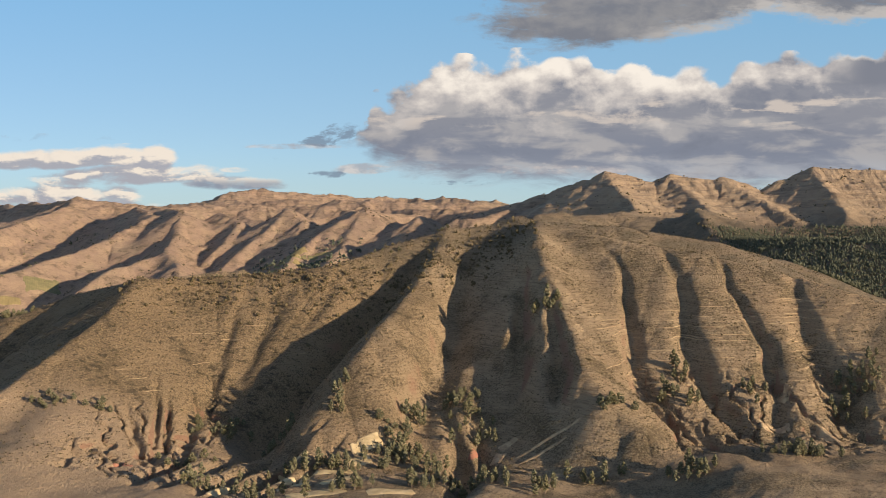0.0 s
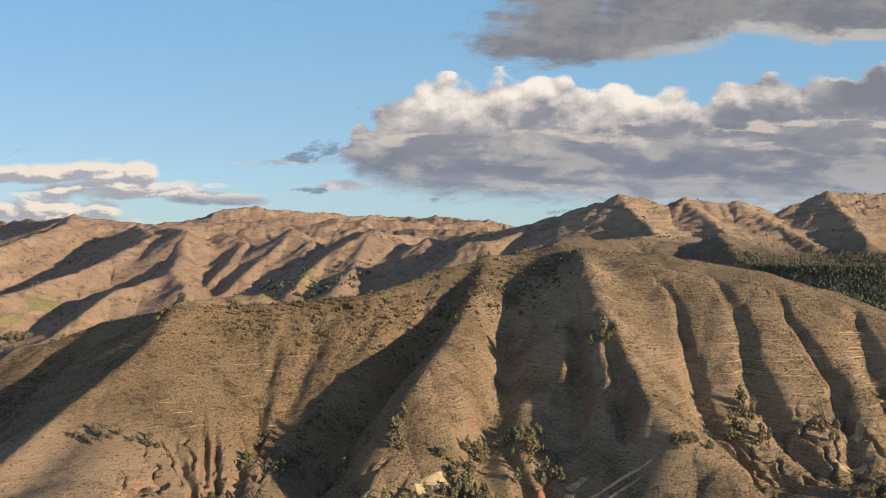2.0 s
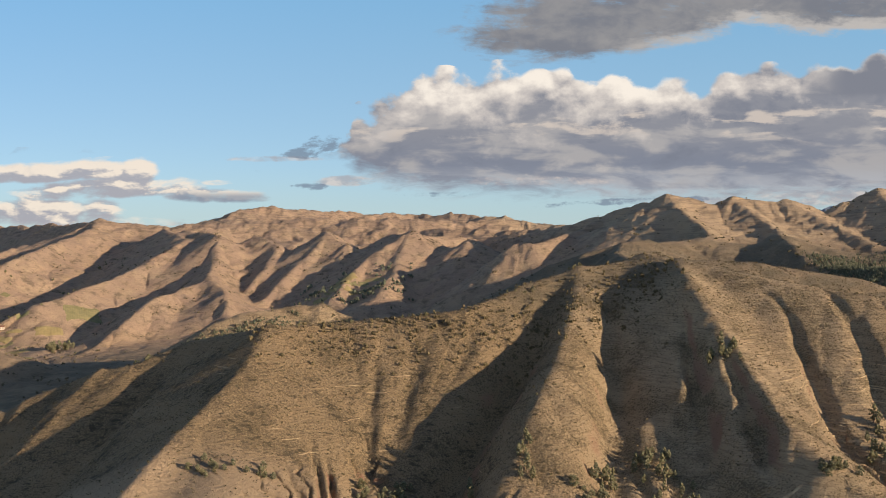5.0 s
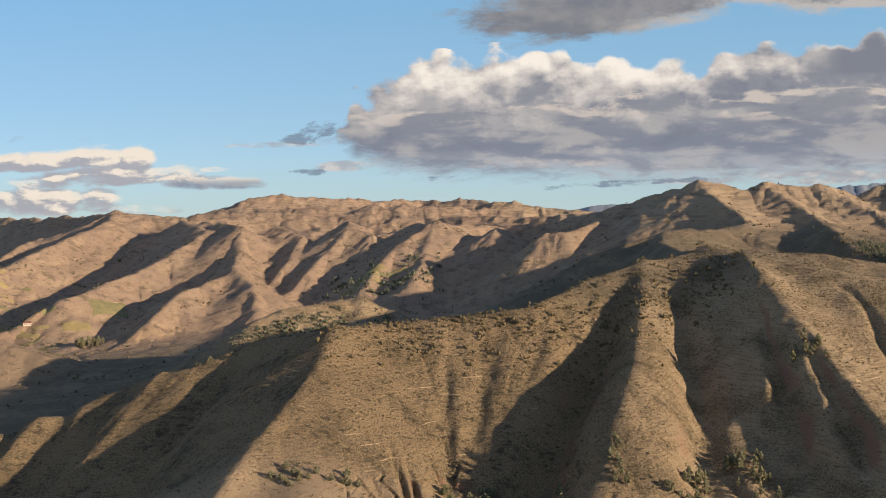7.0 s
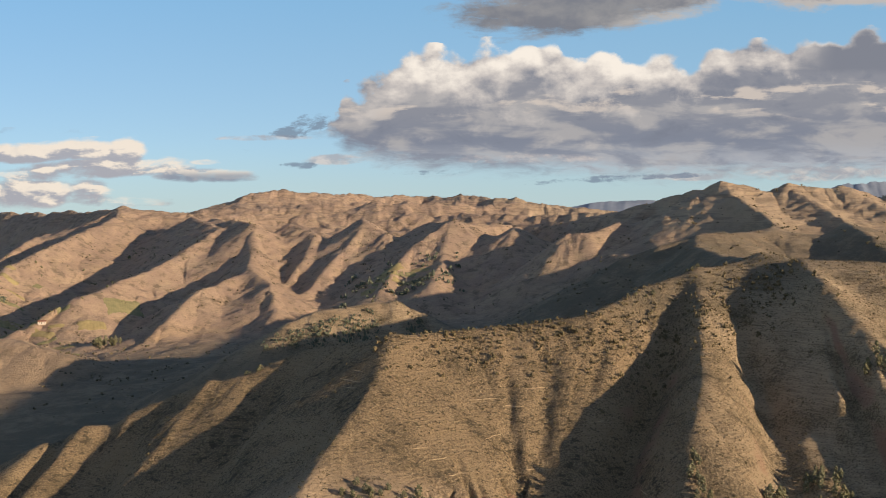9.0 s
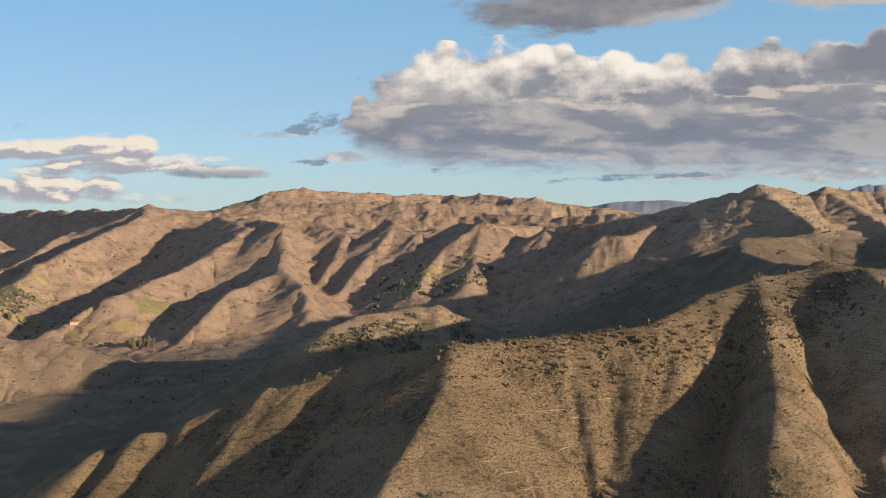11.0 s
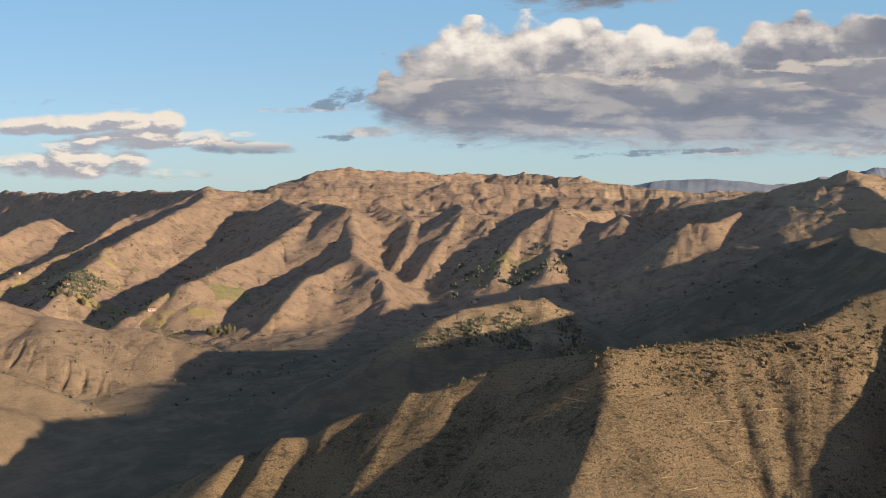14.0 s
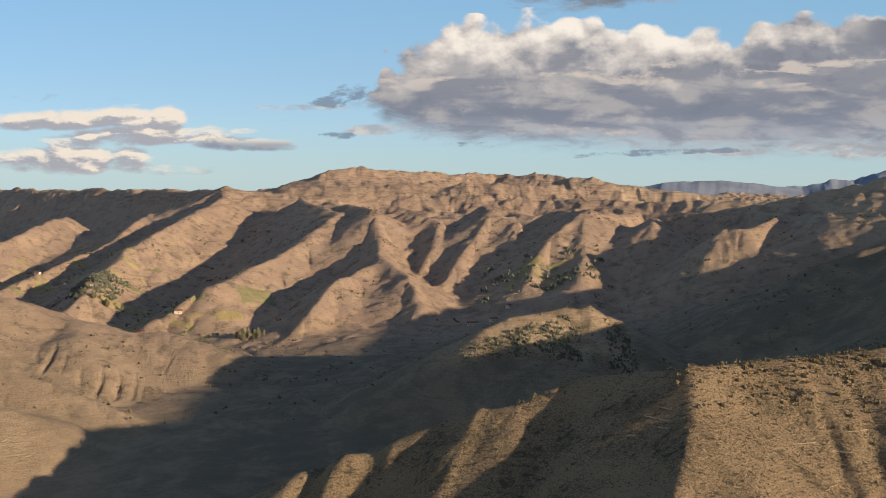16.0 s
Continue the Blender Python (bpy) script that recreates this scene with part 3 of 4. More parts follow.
def along(px, py, crest, three=True):
    """For each segment: distance, side, place along the crest, share of the segment."""
    s0 = 0.0
    for a, b in zip(crest[:-1], crest[1:]):
        ex, ey = b[0] - a[0], b[1] - a[1]
        n = math.hypot(ex, ey)
        u = np.clip(((px - a[0]) * ex + (py - a[1]) * ey) / (n * n), 0, 1)
        rx, ry = px - a[0] - u * ex, py - a[1] - u * ey
        d = np.sqrt(rx * rx + ry * ry)
        yield d, (ex * ry - ey * rx) / (n * d + 1e-6), s0 + u * n, u, a, b
        s0 += n


def height(x, y):
    """Height of the land over arrays of x and y."""
    shape = np.shape(x)
    x, y = np.ravel(np.asarray(x, float)), np.ravel(np.asarray(y, float))
    grow = np.clip((y - 300) / 1500, 0.25, 2.5)
    wx, wy = x + 3.4 * grow * fractal(x, y, 70, 3, 3), y + 3.4 * grow * fractal(x, y, 70, 3, 9)
    near = 138 + 11 * step(60, 130, x) - 32 * (1 - step(-390, -260, x)) + 1.6 * fractal(x, y, 45, 4, 5)
    far = np.clip(110 + np.maximum(0.075 * (x + 560), -14) + 0.04 * (y - 900), 90, 225)
    behind = step(-160, 40, 0.78 * (x + 719) + 0.62 * (y - 1993))
    far = far + (236 + 14 * fractal(x, y, 160, 4, 23) - far) * step(1580, 1950, y) * behind
    z = near + (far - near) * step(580, 720, y)
    z = np.where(y < 380, z - 0.1 * np.minimum(380 - y, 300), z)
    for crest, right, left, top, flute, pitch, k in RIDGES:
        zs = [c[2] for c in crest]
        reach = (max(zs) - 95) / min(right, left) + 30
        xs, ys = [c[0] for c in crest], [c[1] for c in crest]
        near_it = np.nonzero((wx > min(xs) - reach) & (wx < max(xs) + reach) & (wy > min(ys) - reach) & (wy < max(ys) + reach))[0]
        px, py = wx[near_it], wy[near_it]
        best, where, far_off = np.full(px.shape, -1e9), np.zeros(px.shape), np.zeros(px.shape)
        for d, side, s, u, a, b in along(px, py, crest):
            fall = right + (left - right) * step(-0.9, 0.9, side)
            h = a[2] + u * (b[2] - a[2]) - fall * (np.sqrt(d * d + top * top) - top)
            better = h > best
            best[better], where[better], far_off[better] = h[better], s[better], d[better]
        rules = np.nonzero(best > z[near_it] - k)[0]
        best, where, far_off, near_it = best[rules], where[rules], far_off[rules], near_it[rules]
        furrow = 1 - np.abs(ripple(where / pitch, far_off / (pitch * 5), len(crest) + int(abs(zs[0]))))
        best -= flute * furrow ** 2 * step(0, pitch * 0.8, far_off)
        if 2 <= flute < 9:
            rill = 1 - np.abs(ripple(where / (pitch * 0.34), far_off / (pitch * 2.2), 5 + len(crest)))
            best -= 0.45 * flute * rill ** 3 * step(0, pitch * 0.5, far_off)
        z[near_it] = blend_max(z[near_it], best, k)
    for line, depth, width, sharp in GULLIES:
        xs, ys = [c[0] for c in line], [c[1] for c in line]
        reach = width * 4
        near_it = np.nonzero((wx > min(xs) - reach) & (wx < max(xs) + reach) & (wy > min(ys) - reach) & (wy < max(ys) + reach))[0]
        px, py = wx[near_it], wy[near_it]
        px = px + 2.0 * ripple(px / 14, py / 14, 31)
        run = sum(math.dist(a, b) for a, b in zip(line[:-1], line[1:]))
        cut = np.zeros(px.shape)
        for d, side, s, u, a, b in along(px, py, line):
            deep = step(-1, run * 0.6, s)
            cut = np.maximum(cut, depth * (0.15 + 0.85 * deep) * np.exp(-(d / (width * (0.4 + 0.6 * deep))) ** (1 + sharp)) * step(-1, run * 0.12, s) * (1 - 0.6 * step(run * 0.85, run, s)))
        z[near_it] -= cut
    # torn ground along the foot of the near slopes
    east, west = step(90, 110, x), 1 - step(-120, -105, x)
    foot = (east * (1 - step(166, 176, z)) + west * step(-175, -160, x) * (1 - step(150, 160, z))) * step(420, 440, y) * (1 - step(520, 540, y))
    tear = 1 - np.abs(ripple(wx / 12 + wy / 40 + 0.5 * ripple(y / 9, x / 9, 77), wy / 45, 41))
    z -= foot * (3.8 * np.clip(tear - 0.85, 0, 1) / 0.15 + 0.9 * np.abs(fractal(x, y, 7, 3, 43)))
    z += 0.9 * grow * fractal(x, y, 34, 6, 17, 0.52) + step(820, 1300, y) * (1.7 * fractal(x, y, 75, 6, 29, 0.58) - 2.6 * (1 - np.minimum(np.abs(fractal(wx, wy, 70, 3, 57, 0.45)), 1)) ** 3) + step(900, 1200, y) * step(100, 200, x) * (1.3 * np.abs(fractal(x, y, 26, 4, 91, 0.6)) + 0.3 * np.sin(z * 0.9 + 2 * ripple(x / 40, y / 40, 13))) + 9 * step(2100, 2700, y) * fractal(x, y, 130, 4, 61)
    z += step(1720, 2000, y) * 11 * (0.45 - np.minimum(np.abs(fractal(x, y, 130, 5, 33, 0.55)), 1)) * (0.35 + 0.65 * behind)
    return z.reshape(shape)


# ---- the ground: one sheet, fine where the eye passes and coarse to the horizon ----
def mesh_object(name, verts, faces, mat, parent=None, smooth=True):
    me = bpy.data.meshes.new(name)
    verts, faces = np.asarray(verts, np.float32), np.asarray(faces, np.int32)
    me.vertices.add(len(verts))
    me.vertices.foreach_set("co", verts.ravel())
    me.loops.add(faces.size)
    me.loops.foreach_set("vertex_index", faces.ravel())
    me.polygons.add(len(faces))
    me.polygons.foreach_set("loop_start", np.arange(0, faces.size, faces.shape[1], dtype=np.int32))
    me.polygons.foreach_set("use_smooth", np.full(len(faces), smooth))
    me.update(calc_edges=True)
    me.materials.append(mat)
    ob = new(name, me)
    ob.parent = parent
    return ob


def sheet_faces(rows, cols):
    i = np.arange(rows - 1)[:, None] * cols + np.arange(cols - 1)[None, :]
    return np.stack([i, i + 1, i + cols + 1, i + cols], -1).reshape(-1, 4)


def make_ground():
    outer = np.array([1.3, 1.6, 2.2, 3.2, 5, 8, 12])
    u = np.concatenate([-outer[::-1], np.linspace(-1.12, 1.12, COLUMNS), outer])
    y = np.concatenate([[-7000, -4000, -2000, -1000, -400, -100, 100, 220, 300], np.linspace(340, 400, 24)[:-1], np.linspace(400, 700, NEAR_ROWS)[:-1],
                        np.linspace(700, 1700, MID_ROWS)[:-1], np.linspace(1700, 2200, 90)[:-1], np.linspace(2200, 4450, 170), [4700, 5200, 6500, 9000]])
    half = 0.44 * (np.clip(y, 350, 4500) + 279)
    centre = np.interp(y, (500, 4000), (-120, -150))
    x = centre[:, None] + half[:, None] * u[None, :]
    yy = np.repeat(y[:, None], len(u), 1)
    z = height(x, yy)
    ob = mesh_object("ground", np.stack([x, yy, z], -1).reshape(-1, 3), sheet_faces(len(y), len(u)), LAND)
    return tagged(ob, "dry brown grass hills with furrowed slopes and terraces", "hillside", kind="structure")


COLUMNS, NEAR_ROWS, MID_ROWS = 1000, 330, 380
make_ground()


# ---- the last ranges on the horizon ----
def far_range(*crest, label, rough=12.0, seed=0):
    """A distant range as one long slope with a broken crest, air haze put into its colour."""
    run = np.linspace(0, 1, 160)
    xs, ys, zs = (np.interp(run, np.linspace(0, 1, len(crest)), [c[i] for c in crest]) for i in range(3))
    rows = []
    for k, (back, drop) in enumerate(((0, 0), (-60, 0.12), (-140, 0.32), (-260, 0.6), (-420, 1.0))):
        spur = rough * fractal(xs, np.full_like(xs, k * 60.0 + seed), 110, 4, seed)
        z = zs + spur * (1.0 if k == 0 else 1.6)
        rows.append(np.stack([xs + 0.3 * back, ys + back, z - drop * (zs - 150)], -1))
    ob = mesh_object("backdrop", np.concatenate(rows), sheet_faces(len(rows), 160), FAR_HAZE)
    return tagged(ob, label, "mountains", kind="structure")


far_range((420, 4280, 262), (560, 4270, 288), (740, 4290, 300), (930, 4270, 287), (1120, 4260, 262), label="low far range under the sky, haze blue in its colour", rough=4, seed=3)
far_range((980, 4330, 262), (1240, 4340, 290), (1400, 4350, 316), (1540, 4350, 338), (1650, 4360, 352), (1850, 4370, 362), (2400, 4380, 340), label="jagged far mountain range, haze blue in its colour", rough=12, seed=8)


# ---- plants: crowns of many small clumps on tapered trunks ----
dice = np.random.default_rng(11)
OCT_V = np.array([(1, 0, 0), (-1, 0, 0), (0, 1, 0), (0, -1, 0), (0, 0, 1), (0, 0, -1)], float)
OCT_F = np.array([(0, 2, 4), (2, 1, 4), (1, 3, 4), (3, 0, 4), (2, 0, 5), (1, 2, 5), (3, 1, 5), (0, 3, 5)])


def clumps(centres, sizes, flat=0.8, rough=0.35):
    """Many small uneven leafy lumps as one set of verts and faces."""
    count = len(centres)
    turn = dice.uniform(0, 6.283, count)
    v = OCT_V[None] * (1 + dice.uniform(-rough, rough, (count, 6, 1))) * np.asarray(sizes)[:, None, None]
    v[..., 2] *= flat
    c, s = np.cos(turn)[:, None], np.sin(turn)[:, None]
    v = np.stack([v[..., 0] * c - v[..., 1] * s, v[..., 0] * s + v[..., 1] * c, v[..., 2]], -1) + np.asarray(centres)[:, None]
    return v.reshape(-1, 3), (OCT_F[None] + 6 * np.arange(count)[:, None, None]).reshape(-1, 3)


def stem(points, radii, sides=6):
    """A tapered tube through points."""
    ring = np.linspace(0, 6.283, sides, endpoint=False)
    v = np.concatenate([np.stack([p[0] + r * np.cos(ring), p[1] + r * np.sin(ring), np.full(sides, p[2])], -1) for p, r in zip(points, radii)])
    f = [(k * sides + i, k * sides + (i + 1) % sides, (k + 1) * sides + (i + 1) % sides, (k + 1) * sides + i) for k in range(len(points) - 1) for i in range(sides)]
    return v, np.array(f)


def make_tree(name, tall, wide, lumps, leaf, bare=0.18, upright=1.0):
    """A tree at the origin: an Empty with trunk, limbs and crown."""
    root = new(name)
    lean = dice.uniform(-0.05, 0.05, 2) * tall
    mesh_object("trunk", *stem([(0, 0, -0.4), (lean[0] * 0.4, lean[1] * 0.4, tall * 0.4), (lean[0], lean[1], tall * 0.88)], [tall * 0.035, tall * 0.025, tall * 0.008]), BARK, root)
    for k in range(3):
        a, h = dice.uniform(0, 6.283), tall * dice.uniform(0.3, 0.55)
        end = (math.cos(a) * wide * 0.6, math.sin(a) * wide * 0.6, h + tall * 0.2)
        mesh_object("limb", *stem([(lean[0] * 0.4, lean[1] * 0.4, h), end], [tall * 0.014, tall * 0.005], 5), BARK, root)
    u = dice.uniform(0, 1, lumps) ** 0.85
    a, r = dice.uniform(0, 6.283, lumps), np.sqrt(dice.uniform(0.05, 1, lumps))
    swell = wide * np.sin(np.pi * np.clip(u, 0.06, 1) ** (0.75 * upright)) * dice.uniform(0.75, 1.15, lumps) + 0.12
    side = dice.uniform(0, 6.283)
    swell *= 1 + 0.25 * np.cos(a - side)
    centres = np.stack([np.cos(a) * r * swell + lean[0] * u, np.sin(a) * r * swell + lean[1] * u, tall * (bare + (1 - bare) * u)], -1)
    mesh_object("crown", *clumps(centres, dice.uniform(0.09, 0.19, lumps) * (tall * 0.35 + wide), 0.85), leaf, root, smooth=False)
    return root


def on_ground(x, y, sink=0.0):
    return float(height(np.array([x]), np.array([y]))[0]) - sink


def grove(kinds, spots, label, category, group, small=0.7, large=1.25):
    """Sets out trees at spots (x, y, how many, half-width in x, half-depth in y)."""
    for x, y, count, rx, ry in spots:
        px, py = x + dice.normal(0, 0.55, count) * rx, y + dice.normal(0, 0.55, count) * ry
        pz = height(px, py)
        for k in range(count):
            model = kinds[int(dice.integers(len(kinds)))]
            ob = copy_thing(model, pose(px[k], py[k], pz[k] - 0.1, 0, 0, dice.uniform(0, 360)))
            ob.scale = Vector((1, 1, 1)) * dice.uniform(small, large)
            tagged(ob, label, category, group)


def retire(models):
    for model in models:
        for ob in (*model.children_recursive, model):
            bpy.data.objects.remove(ob)


tall_trees = [make_tree("eucalyptus_tree", t, w, 70, LEAF) for t, w in ((6.2, 1.3), (5.2, 1.2), (7.0, 1.5), (4.6, 1.3))]
grove(tall_trees, [(-22, 452, 30, 13, 12), (-13, 489, 9, 6, 8), (-55, 438, 22, 20, 4), (-83, 486, 12, 9, 12), (-50, 484, 10, 4, 14), (12, 495, 12, 7, 14), (20, 474, 10, 8, 10),
                   (18, 417, 12, 9, 6), (4, 423, 8, 6, 5), (-10, 413, 10, 6, 6), (63, 420, 8, 12, 3), (101, 405, 16, 12, 8), (58, 545, 12, 6, 5), (118, 490, 12, 4, 14),
                   (108, 486, 8, 5, 8), (147, 482, 8, 6, 8), (150, 420, 18, 14, 5), (201, 486, 22, 12, 14), (188, 474, 8, 5, 8), (4, 480, 8, 4, 20), (-100, 418, 14, 14, 8), (-40, 408, 12, 14, 6), (40, 405, 8, 12, 6), (-70, 400, 10, 14, 6), (-6, 440, 8, 8, 8)],
      "slender grey-green eucalyptus tree on the lower slope", "tree", "eucalyptus trees on the lower slopes")
broad_trees = [make_tree("broad_tree", t, w, 60, LEAF, 0.1, 0.8) for t, w in ((3.4, 1.6), (2.8, 1.5), (4.0, 1.9))]
grove(broad_trees, [(-111, 503, 24, 13, 7), (-189, 487, 12, 10, 5), (-167, 490, 4, 8, 4), (76, 455, 14, 10, 4), (-118, 462, 12, 16, 6), (-20, 470, 10, 9, 8), (150, 425, 8, 12, 5)],
      "low rounded dark-green tree beside a gully", "tree", "low trees beside the gullies")
crest_trees = [make_tree("crest_tree", t, w, 40, LEAF, 0.08, 0.8) for t, w in ((3.0, 1.6), (2.2, 1.2))]
grove(crest_trees, [(-138, 619, 2, 1.5, 1), (-100, 622, 3, 16, 1.5), (-40, 652, 4, 10, 3), (2, 672, 4, 8, 2), (95, 660, 3, 10, 4), (-258, 626, 5, 6, 1.5), (-192, 930, 3, 16, 2), (-165, 918, 6, 8, 4)],
      "lone dark tree on the ridge crest", "tree", "trees along the ridge crest", 0.6, 1.1)
poplars = [make_tree("valley_tree", 9.0, 2.2, 70, LEAF, 0.08) for k in range(2)]
grove(poplars, [(-524, 1228, 22, 16, 9), (-600, 1185, 6, 20, 6), (-748, 1398, 16, 22, 10)], "tall tree beside the valley fields", "tree", "trees in the far valley", 0.7, 1.2)
retire(tall_trees + broad_trees + crest_trees + poplars)


def scatter(name, count, box, low, high, mat, label, category, keep, lumps=2, flat=0.75, lift=0.3):
    """Countless plants as one object of kind stuff. keep(x, y) gives the share that grows at each place."""
    x, y = dice.uniform(box[0], box[1], count), dice.uniform(box[2], box[3], count)
    stay = dice.uniform(0, 1, count) < keep(x, y)
    x, y = x[stay], y[stay]
    size = dice.uniform(low, high, len(x)) * dice.uniform(0.6, 1.2, len(x))
    z = height(x, y)
    centres = np.repeat(np.stack([x, y, z + lift * size], -1), lumps, 0)
    sizes = np.repeat(size, lumps)
    spread = dice.normal(0, 0.55, centres.shape) * sizes[:, None]
    spread[:, 2] = np.abs(spread[:, 2]) * flat
    ob = mesh_object(name, *clumps(centres + spread, sizes * dice.uniform(0.5, 0.9, len(sizes)), flat), mat, smooth=False)
    return tagged(ob, label, category, kind="stuff")


def shrub_cover(x, y):
    patchy = step(-0.25, 0.5, fractal(x, y, 45, 3, 71))
    face = np.exp(-((y - 605 - 0.35 * np.maximum(x + 60, 0)) / 38) ** 2) * step(-190, -150, x) * (1 - step(20, 60, x))
    return np.clip(0.28 + 0.35 * patchy + 0.7 * face, 0, 1)


scatter("shrubs", 40000, (-330, 270, 425, 700), 0.28, 0.62, SHRUB, "small dry dark shrubs dotted over the grass slopes", "shrubs", shrub_cover)
scatter("bushes", 1900, (-190, 60, 560, 700), 0.7, 1.3, SHRUB, "low dark bushes clustered below the ridge crest", "bushes", lambda x, y: np.exp(-((y - 612 - 0.35 * np.maximum(x + 60, 0)) / 27) ** 2), 3, 1.1)
scatter("far_shrubs", 9000, (-950, 560, 850, 1750), 0.8, 2.0, SHRUB, "scattered dark scrub over the far hills", "shrubs", lambda x, y: 0.15 + 0.85 * step(0.0, 0.6, fractal(x, y, 90, 3, 81)))


def wood(x, y):
    return step(246, 268, x) * step(-1.0, -0.5, fractal(x, y, 60, 3, 91)) * (1 - step(930, 990, y))


scatter("pine_forest", 26000, (225, 520, 700, 990), 0.55, 1.0, NEEDLE, "dense dark pine wood on the slope behind the ridge", "forest", wood, 3, 1.7, 1.0)
scatter("valley_wood", 1100, (-290, -155, 862, 920), 0.7, 1.25, NEEDLE, "young dark trees planted on the small hill", "wood", lambda x, y: step(-0.6, -0.2, ripple(x / 22, y / 22, 5)) * (y < np.interp(x, (-290, -260, -214, -205, -185, -168, -150), (878, 884, 905, 915, 890, 916, 900))) * (1 - step(-200, -196, x) * (1 - step(-178, -174, x))), 3, 1.3, 0.8)
scatter("farm_trees", 500, (-260, -110, 1290, 1400), 1.5, 2.6, NEEDLE, "scattered dark trees among small far fields", "trees", lambda x, y: step(-0.1, 0.5, fractal(x, y, 40, 3, 15)), 3, 1.2, 0.7)

scatter("plantation", 520, (-806, -738, 1418, 1496), 1.2, 2.0, NEEDLE, "dark square plantation of trees on the far slope", "wood", lambda x, y: 0.9 * step(-0.7, -0.5, ripple(x / 30, y / 30, 3)), 3, 1.2, 0.7)
scatter("valley_hedges", 1500, (-1010, -560, 1230, 1760), 0.9, 1.9, LEAF, "hedges and scattered trees between the far fields", "trees", lambda x, y: step(0.15, 0.5, fractal(x, y, 36, 3, 19)), 3, 1.1, 0.7)


# ---- fields and terrace banks laid over the slopes ----
def field(x, y, long, wide, angle, mat, label, category="field", name="field", wavy=0.12, lift=0.25):
    """A plot draped on the land, about long by wide metres, with uneven borders."""
    nu, nv = 14, 8
    u, v = np.meshgrid(np.linspace(-0.5, 0.5, nu), np.linspace(-0.5, 0.5, nv))
    a = radians(angle)
    edge = 1 + wavy * ripple(u * 3 + x, v * 3 + y, 7)
    px = x + (u * long * math.cos(a) - v * wide * math.sin(a)) * edge
    py = y + (u * long * math.sin(a) + v * wide * math.cos(a)) * edge
    pz = height(px, py) + lift
    border = (np.abs(u) > 0.49) | (np.abs(v) > 0.49)
    pz = np.where(border, pz - lift * 1.6, pz)
    ob = mesh_object(name, np.stack([px, py, pz], -1).reshape(-1, 3), sheet_faces(nv, nu), mat)
    return tagged(ob, label, category, "fields")


for x, y, long, wide, angle in ((-33, 458, 11, 8, 30), (-39, 454, 5, 7, 20), (-50, 434, 24, 6, 8), (-72, 424, 22, 6, 25), (-88, 412, 20, 7, 30), (-62, 418, 14, 5, 15), (-66, 446, 14, 4, 35), (-51, 404, 26, 9, 20), (-21, 403, 20, 8, 10), (-44, 422, 16, 6, 30), (-37, 446, 12, 7, 25), (-88, 432, 18, 5, 50)):
    field(x, y, long, wide, angle, STRAW, "pale straw-coloured harvested plot at the foot of the slope")
for x, y, long, wide, angle in ((30, 464, 9, 5, 20), (25, 456, 8, 6, 60), (48, 452, 30, 1.6, 2), (44, 447, 22, 1.4, 5), (152, 462, 14, 7, -10), (172, 452, 6, 14, 20), (164, 484, 7, 6, 30)):
    field(x, y, long, wide, angle, CLAY, "bare pale clay bank on torn ground", "earth bank", "clay_bank")
for x, y, long, wide, angle in ((-141, 443, 9, 5, 10), (14, 462, 3, 10, -20)):
    field(x, y, long, wide, angle, RED_EARTH, "bare red earth scar on the lower slope", "earth bank", "red_earth_bank")
for x, y, long, wide, angle in ((-612, 1195, 60, 26, 8), (-560, 1190, 40, 20, -10), (-540, 1362, 46, 34, 30), (-690, 1330, 60, 24, 5)):
    field(x, y, long, wide, angle, CROP, "green crop field on the far valley floor", lift=0.5)
for x, y, long, wide, angle in ((-650, 1250, 55, 22, 0), (-580, 1240, 40, 18, 12), (-720, 1420, 70, 30, 10), (-800, 1500, 60, 30, -8), (-560, 1300, 34, 20, 25), (-205, 1345, 30, 14, 5), (-180, 1325, 24, 12, 10),
                                (-160, 1360, 26, 12, -5), (-225, 1320, 22, 10, 0), (-870, 1560, 60, 30, 15)):
    field(x, y, long, wide, angle, DRY_CROP, "dry yellow-brown field in the far valley", lift=0.5)

patch_dice = np.random.default_rng(5)
for cx, cy, rx, ry, count in ((-665, 1320, 70, 70, 26), (-880, 1600, 90, 90, 22), (-745, 1520, 30, 60, 8), (-180, 1345, 36, 36, 8), (-930, 1740, 60, 60, 8)):
    for k in range(count):
        mat, words = ((CROP, "small green crop plot in the far valley"), (DRY_CROP, "small dry yellow-brown plot in the far valley"))[int(patch_dice.choice(2, p=(0.4, 0.6)))]
        field(cx + patch_dice.uniform(-1, 1) * rx, cy + patch_dice.uniform(-1, 1) * ry, patch_dice.uniform(12, 34), patch_dice.uniform(6, 15), patch_dice.uniform(-25, 40), mat, words, lift=0.4)


FACE_X, FACE_Y = np.arange(-240.0, 262.0, 1.0), np.arange(440.0, 640.0, 1.0)
FACE = height(*np.meshgrid(FACE_X, FACE_Y))


def level(x, y):
    """Height on the near face, between the points of a one-metre grid."""
    x, y = np.clip(np.asarray(x, float) - FACE_X[0], 0, len(FACE_X) - 2.01), np.clip(np.asarray(y, float) - FACE_Y[0], 0, len(FACE_Y) - 2.01)
    i, j = x.astype(int), y.astype(int)
    u, v = x - i, y - j
    return (FACE[j, i] * (1 - u) + FACE[j, i + 1] * u) * (1 - v) + (FACE[j + 1, i] * (1 - u) + FACE[j + 1, i + 1] * u) * v


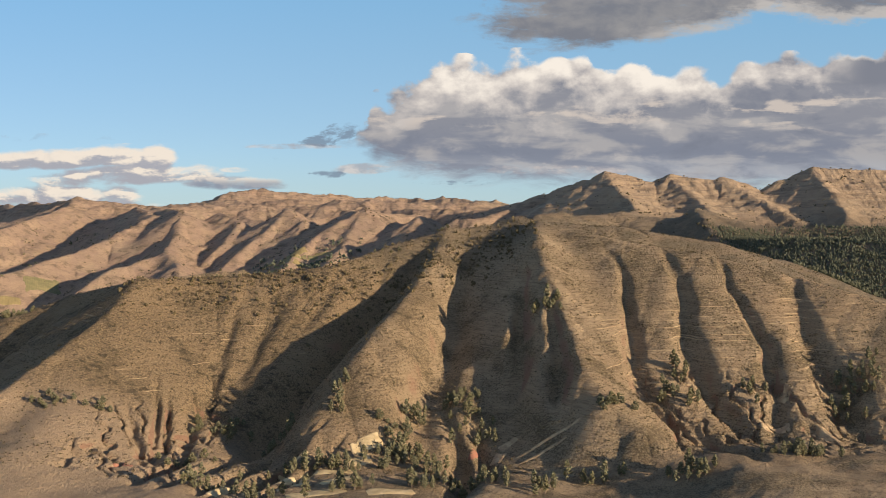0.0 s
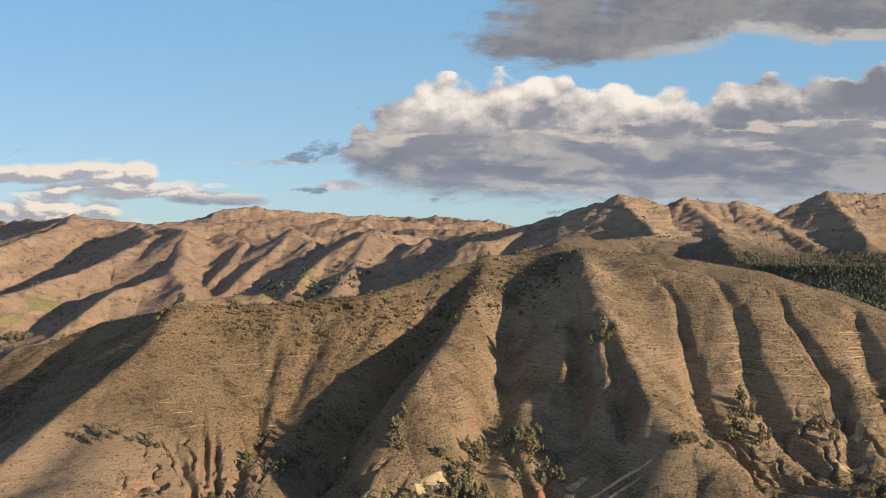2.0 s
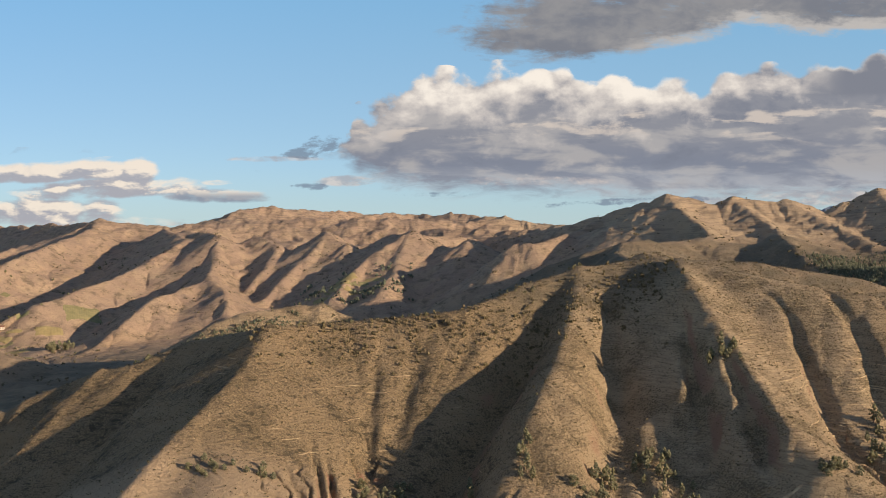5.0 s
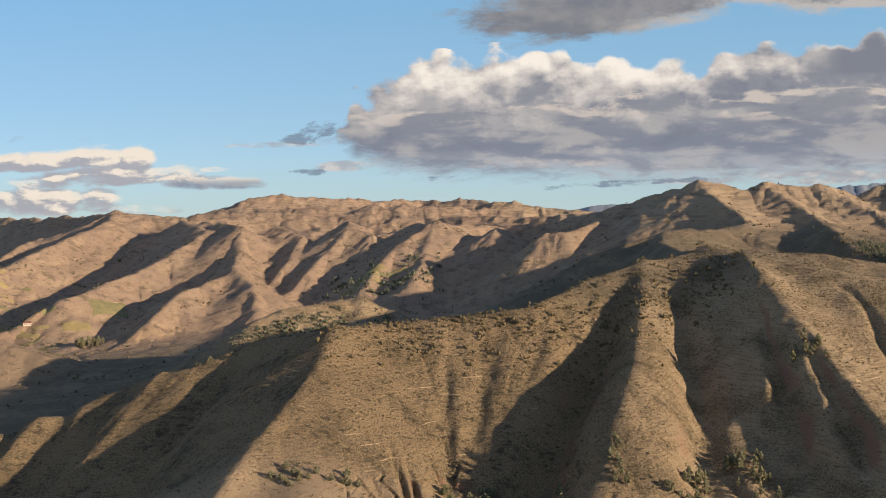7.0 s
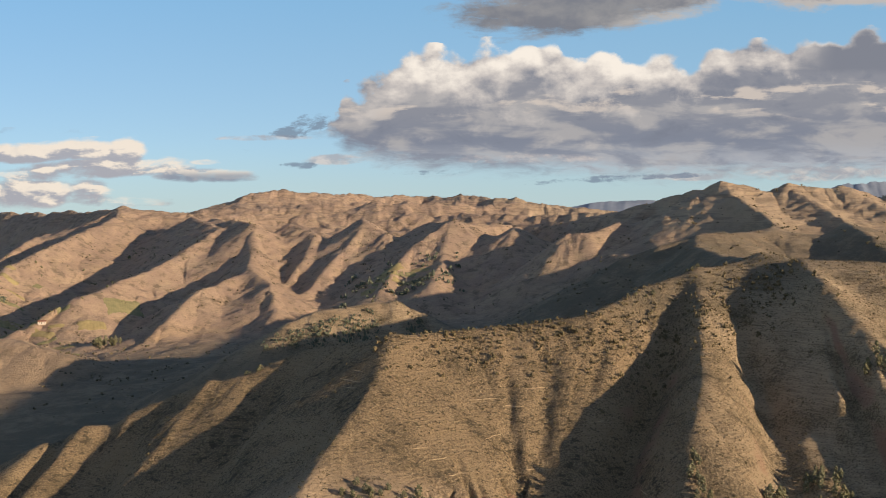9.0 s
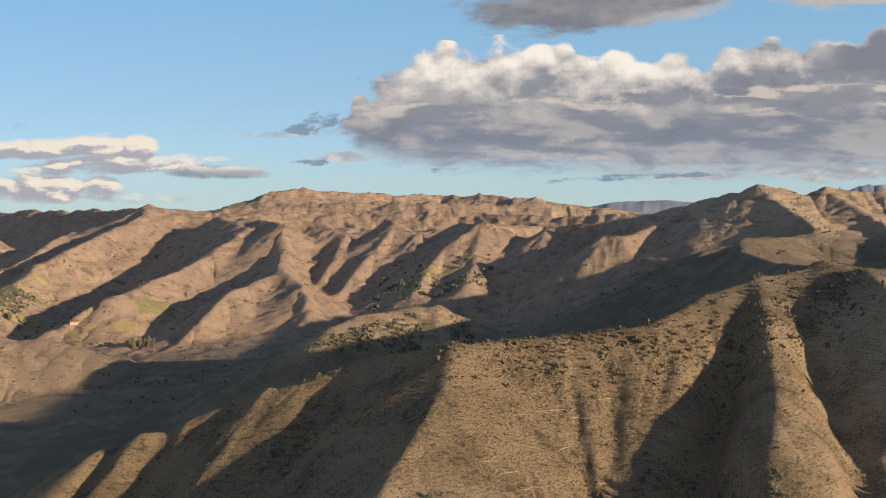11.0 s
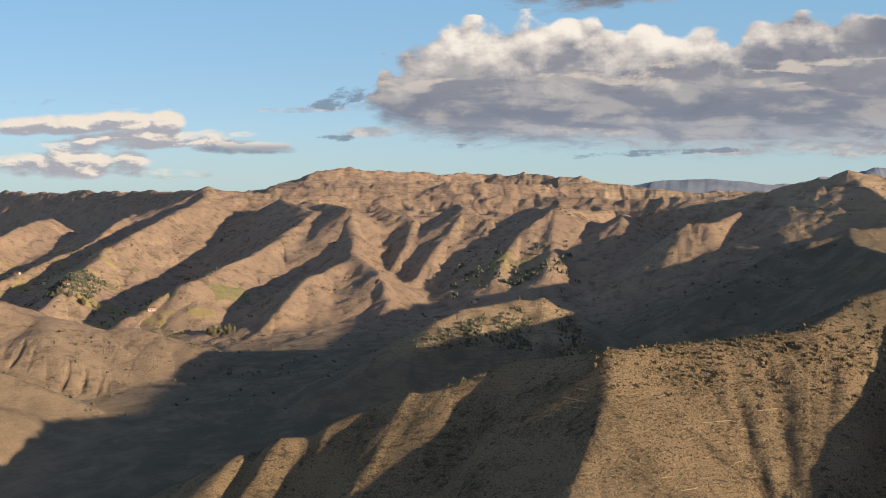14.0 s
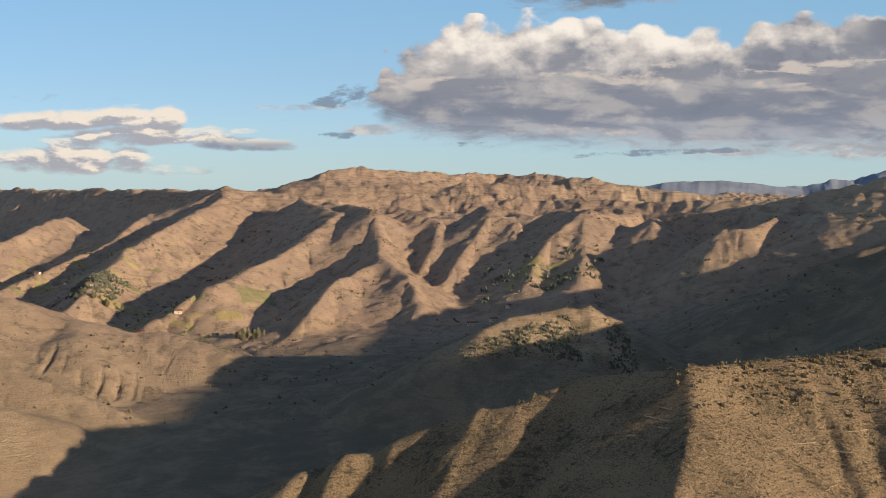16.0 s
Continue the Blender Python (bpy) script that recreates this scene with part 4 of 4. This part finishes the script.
def terrace(x, y, long, wide=0.9):
    """A narrow pale bank that keeps to one level of the slope."""
    steps = max(4, int(long / 1.5))
    line = [(x, y)]
    for k in range(steps):
        px, py = line[-1]
        here, east, north = level([px, px + 2.0, px], [py, py, py + 2.0])
        gx, gy = east - here, north - here
        n = math.hypot(gx, gy) + 1e-6
        line.append((px + 1.5 * gy / n, py - 1.5 * gx / n))
    p = np.array(line)
    d = np.gradient(p, axis=0)
    d /= np.linalg.norm(d, axis=1)[:, None] + 1e-9
    side = np.stack([-d[:, 1], d[:, 0]], -1)
    width = wide * (0.35 + 0.65 * np.sin(np.linspace(0.15, 3.0, len(p))))[:, None]
    rows = [np.c_[p - side * width, level(*(p - side * width).T) - 0.15], np.c_[p, level(*p.T) + 0.3], np.c_[p + side * width, level(*(p + side * width).T) - 0.15]]
    ob = mesh_object("terrace_bank", np.concatenate(rows), sheet_faces(3, len(p)), CLAY)
    return tagged(ob, "narrow pale earth terrace bank across the slope", "terrace", "terrace banks")


for k in range(74):
    terrace(dice.uniform(78, 195), dice.uniform(488, 548), dice.uniform(9, 26), dice.uniform(0.16, 0.34))
for k in range(12):
    terrace(dice.uniform(-180, -60), dice.uniform(500, 590), dice.uniform(6, 16), dice.uniform(0.10, 0.2))
for x, y in ((212, 534), (215, 540), (208, 529)):
    terrace(x, y, 10, 0.4)
for x, y in ((-206, 580), (-202, 576), (-199, 582), (-204, 572)):
    terrace(x, y, 9, 0.3)


# ---- farmhouses on the far valley floor ----
PLASTER = make_earth("pale_plaster", (0.70, 0.62, 0.50), (0.55, 0.46, 0.35), 1.5)
TILE = make_earth("red_roof_tile", (0.32, 0.15, 0.09), (0.22, 0.11, 0.07), 0.8)
DARK_WOOD = make_earth("dark_wood", (0.08, 0.06, 0.04), (0.12, 0.09, 0.06), 0.5)


def box(x0, x1, y0, y1, z0, z1):
    v = [(x, y, z) for z in (z0, z1) for x, y in ((x0, y0), (x1, y0), (x1, y1), (x0, y1))]
    return v, [(3, 2, 1, 0), (4, 5, 6, 7), (0, 1, 5, 4), (1, 2, 6, 5), (2, 3, 7, 6), (3, 0, 4, 7)]


def farmhouse(x, y, angle, long=9.0, wide=5.0, tall=2.8):
    root = new("farmhouse")
    mesh_object("wall", *box(-long / 2, long / 2, -wide / 2, wide / 2, -1.0, tall), PLASTER, root, smooth=False)
    e, ridge_z = 0.4, tall + 1.5
    v = [(sx * (long / 2 + e), sy * (wide / 2 + e), tall - 0.15 + t) for t in (0, 0.15) for sx in (-1, 1) for sy in (-1, 1)] + [(sx * (long / 2 + e), 0, ridge_z + t) for t in (0, 0.15) for sx in (-1, 1)]
    f = [(4, 6, 11, 10), (7, 5, 10, 11), (0, 8, 9, 2), (3, 9, 8, 1), (0, 2, 6, 4), (1, 5, 7, 3)]
    mesh_object("roof", v, f, TILE, root, smooth=False)
    mesh_object("gable", *box(-long / 2 + 0.02, long / 2 - 0.02, -wide * 0.22, wide * 0.22, tall - 0.1, tall + 0.75), PLASTER, root, smooth=False)
    mesh_object("door", *box(-0.5, 0.5, -wide / 2 - 0.06, -wide / 2 + 0.02, 0, 2.0), DARK_WOOD, root, smooth=False)
    for k in (-1, 1):
        mesh_object("window", *box(k * long * 0.3 - 0.5, k * long * 0.3 + 0.5, -wide / 2 - 0.05, -wide / 2 + 0.02, 1.0, 1.9), DARK_WOOD, root, smooth=False)
    root.matrix_basis = pose(x, y, on_ground(x, y), 0, 0, angle)
    return tagged(root, "small pale farmhouse with a red tiled roof", "house", "farmhouses in the far valley")


for x, y, angle in ((-868, 1560, 12), (-850, 1552, 100), (-905, 1588, -20), (-655, 1262, 30), (-772, 1432, 8), (-960, 1686, 40), (-925, 1650, -10), (-620, 1300, 15), (-250, 1235, 20), (-275, 1215, -15), (-232, 1262, 70)):
    farmhouse(x, y, angle)
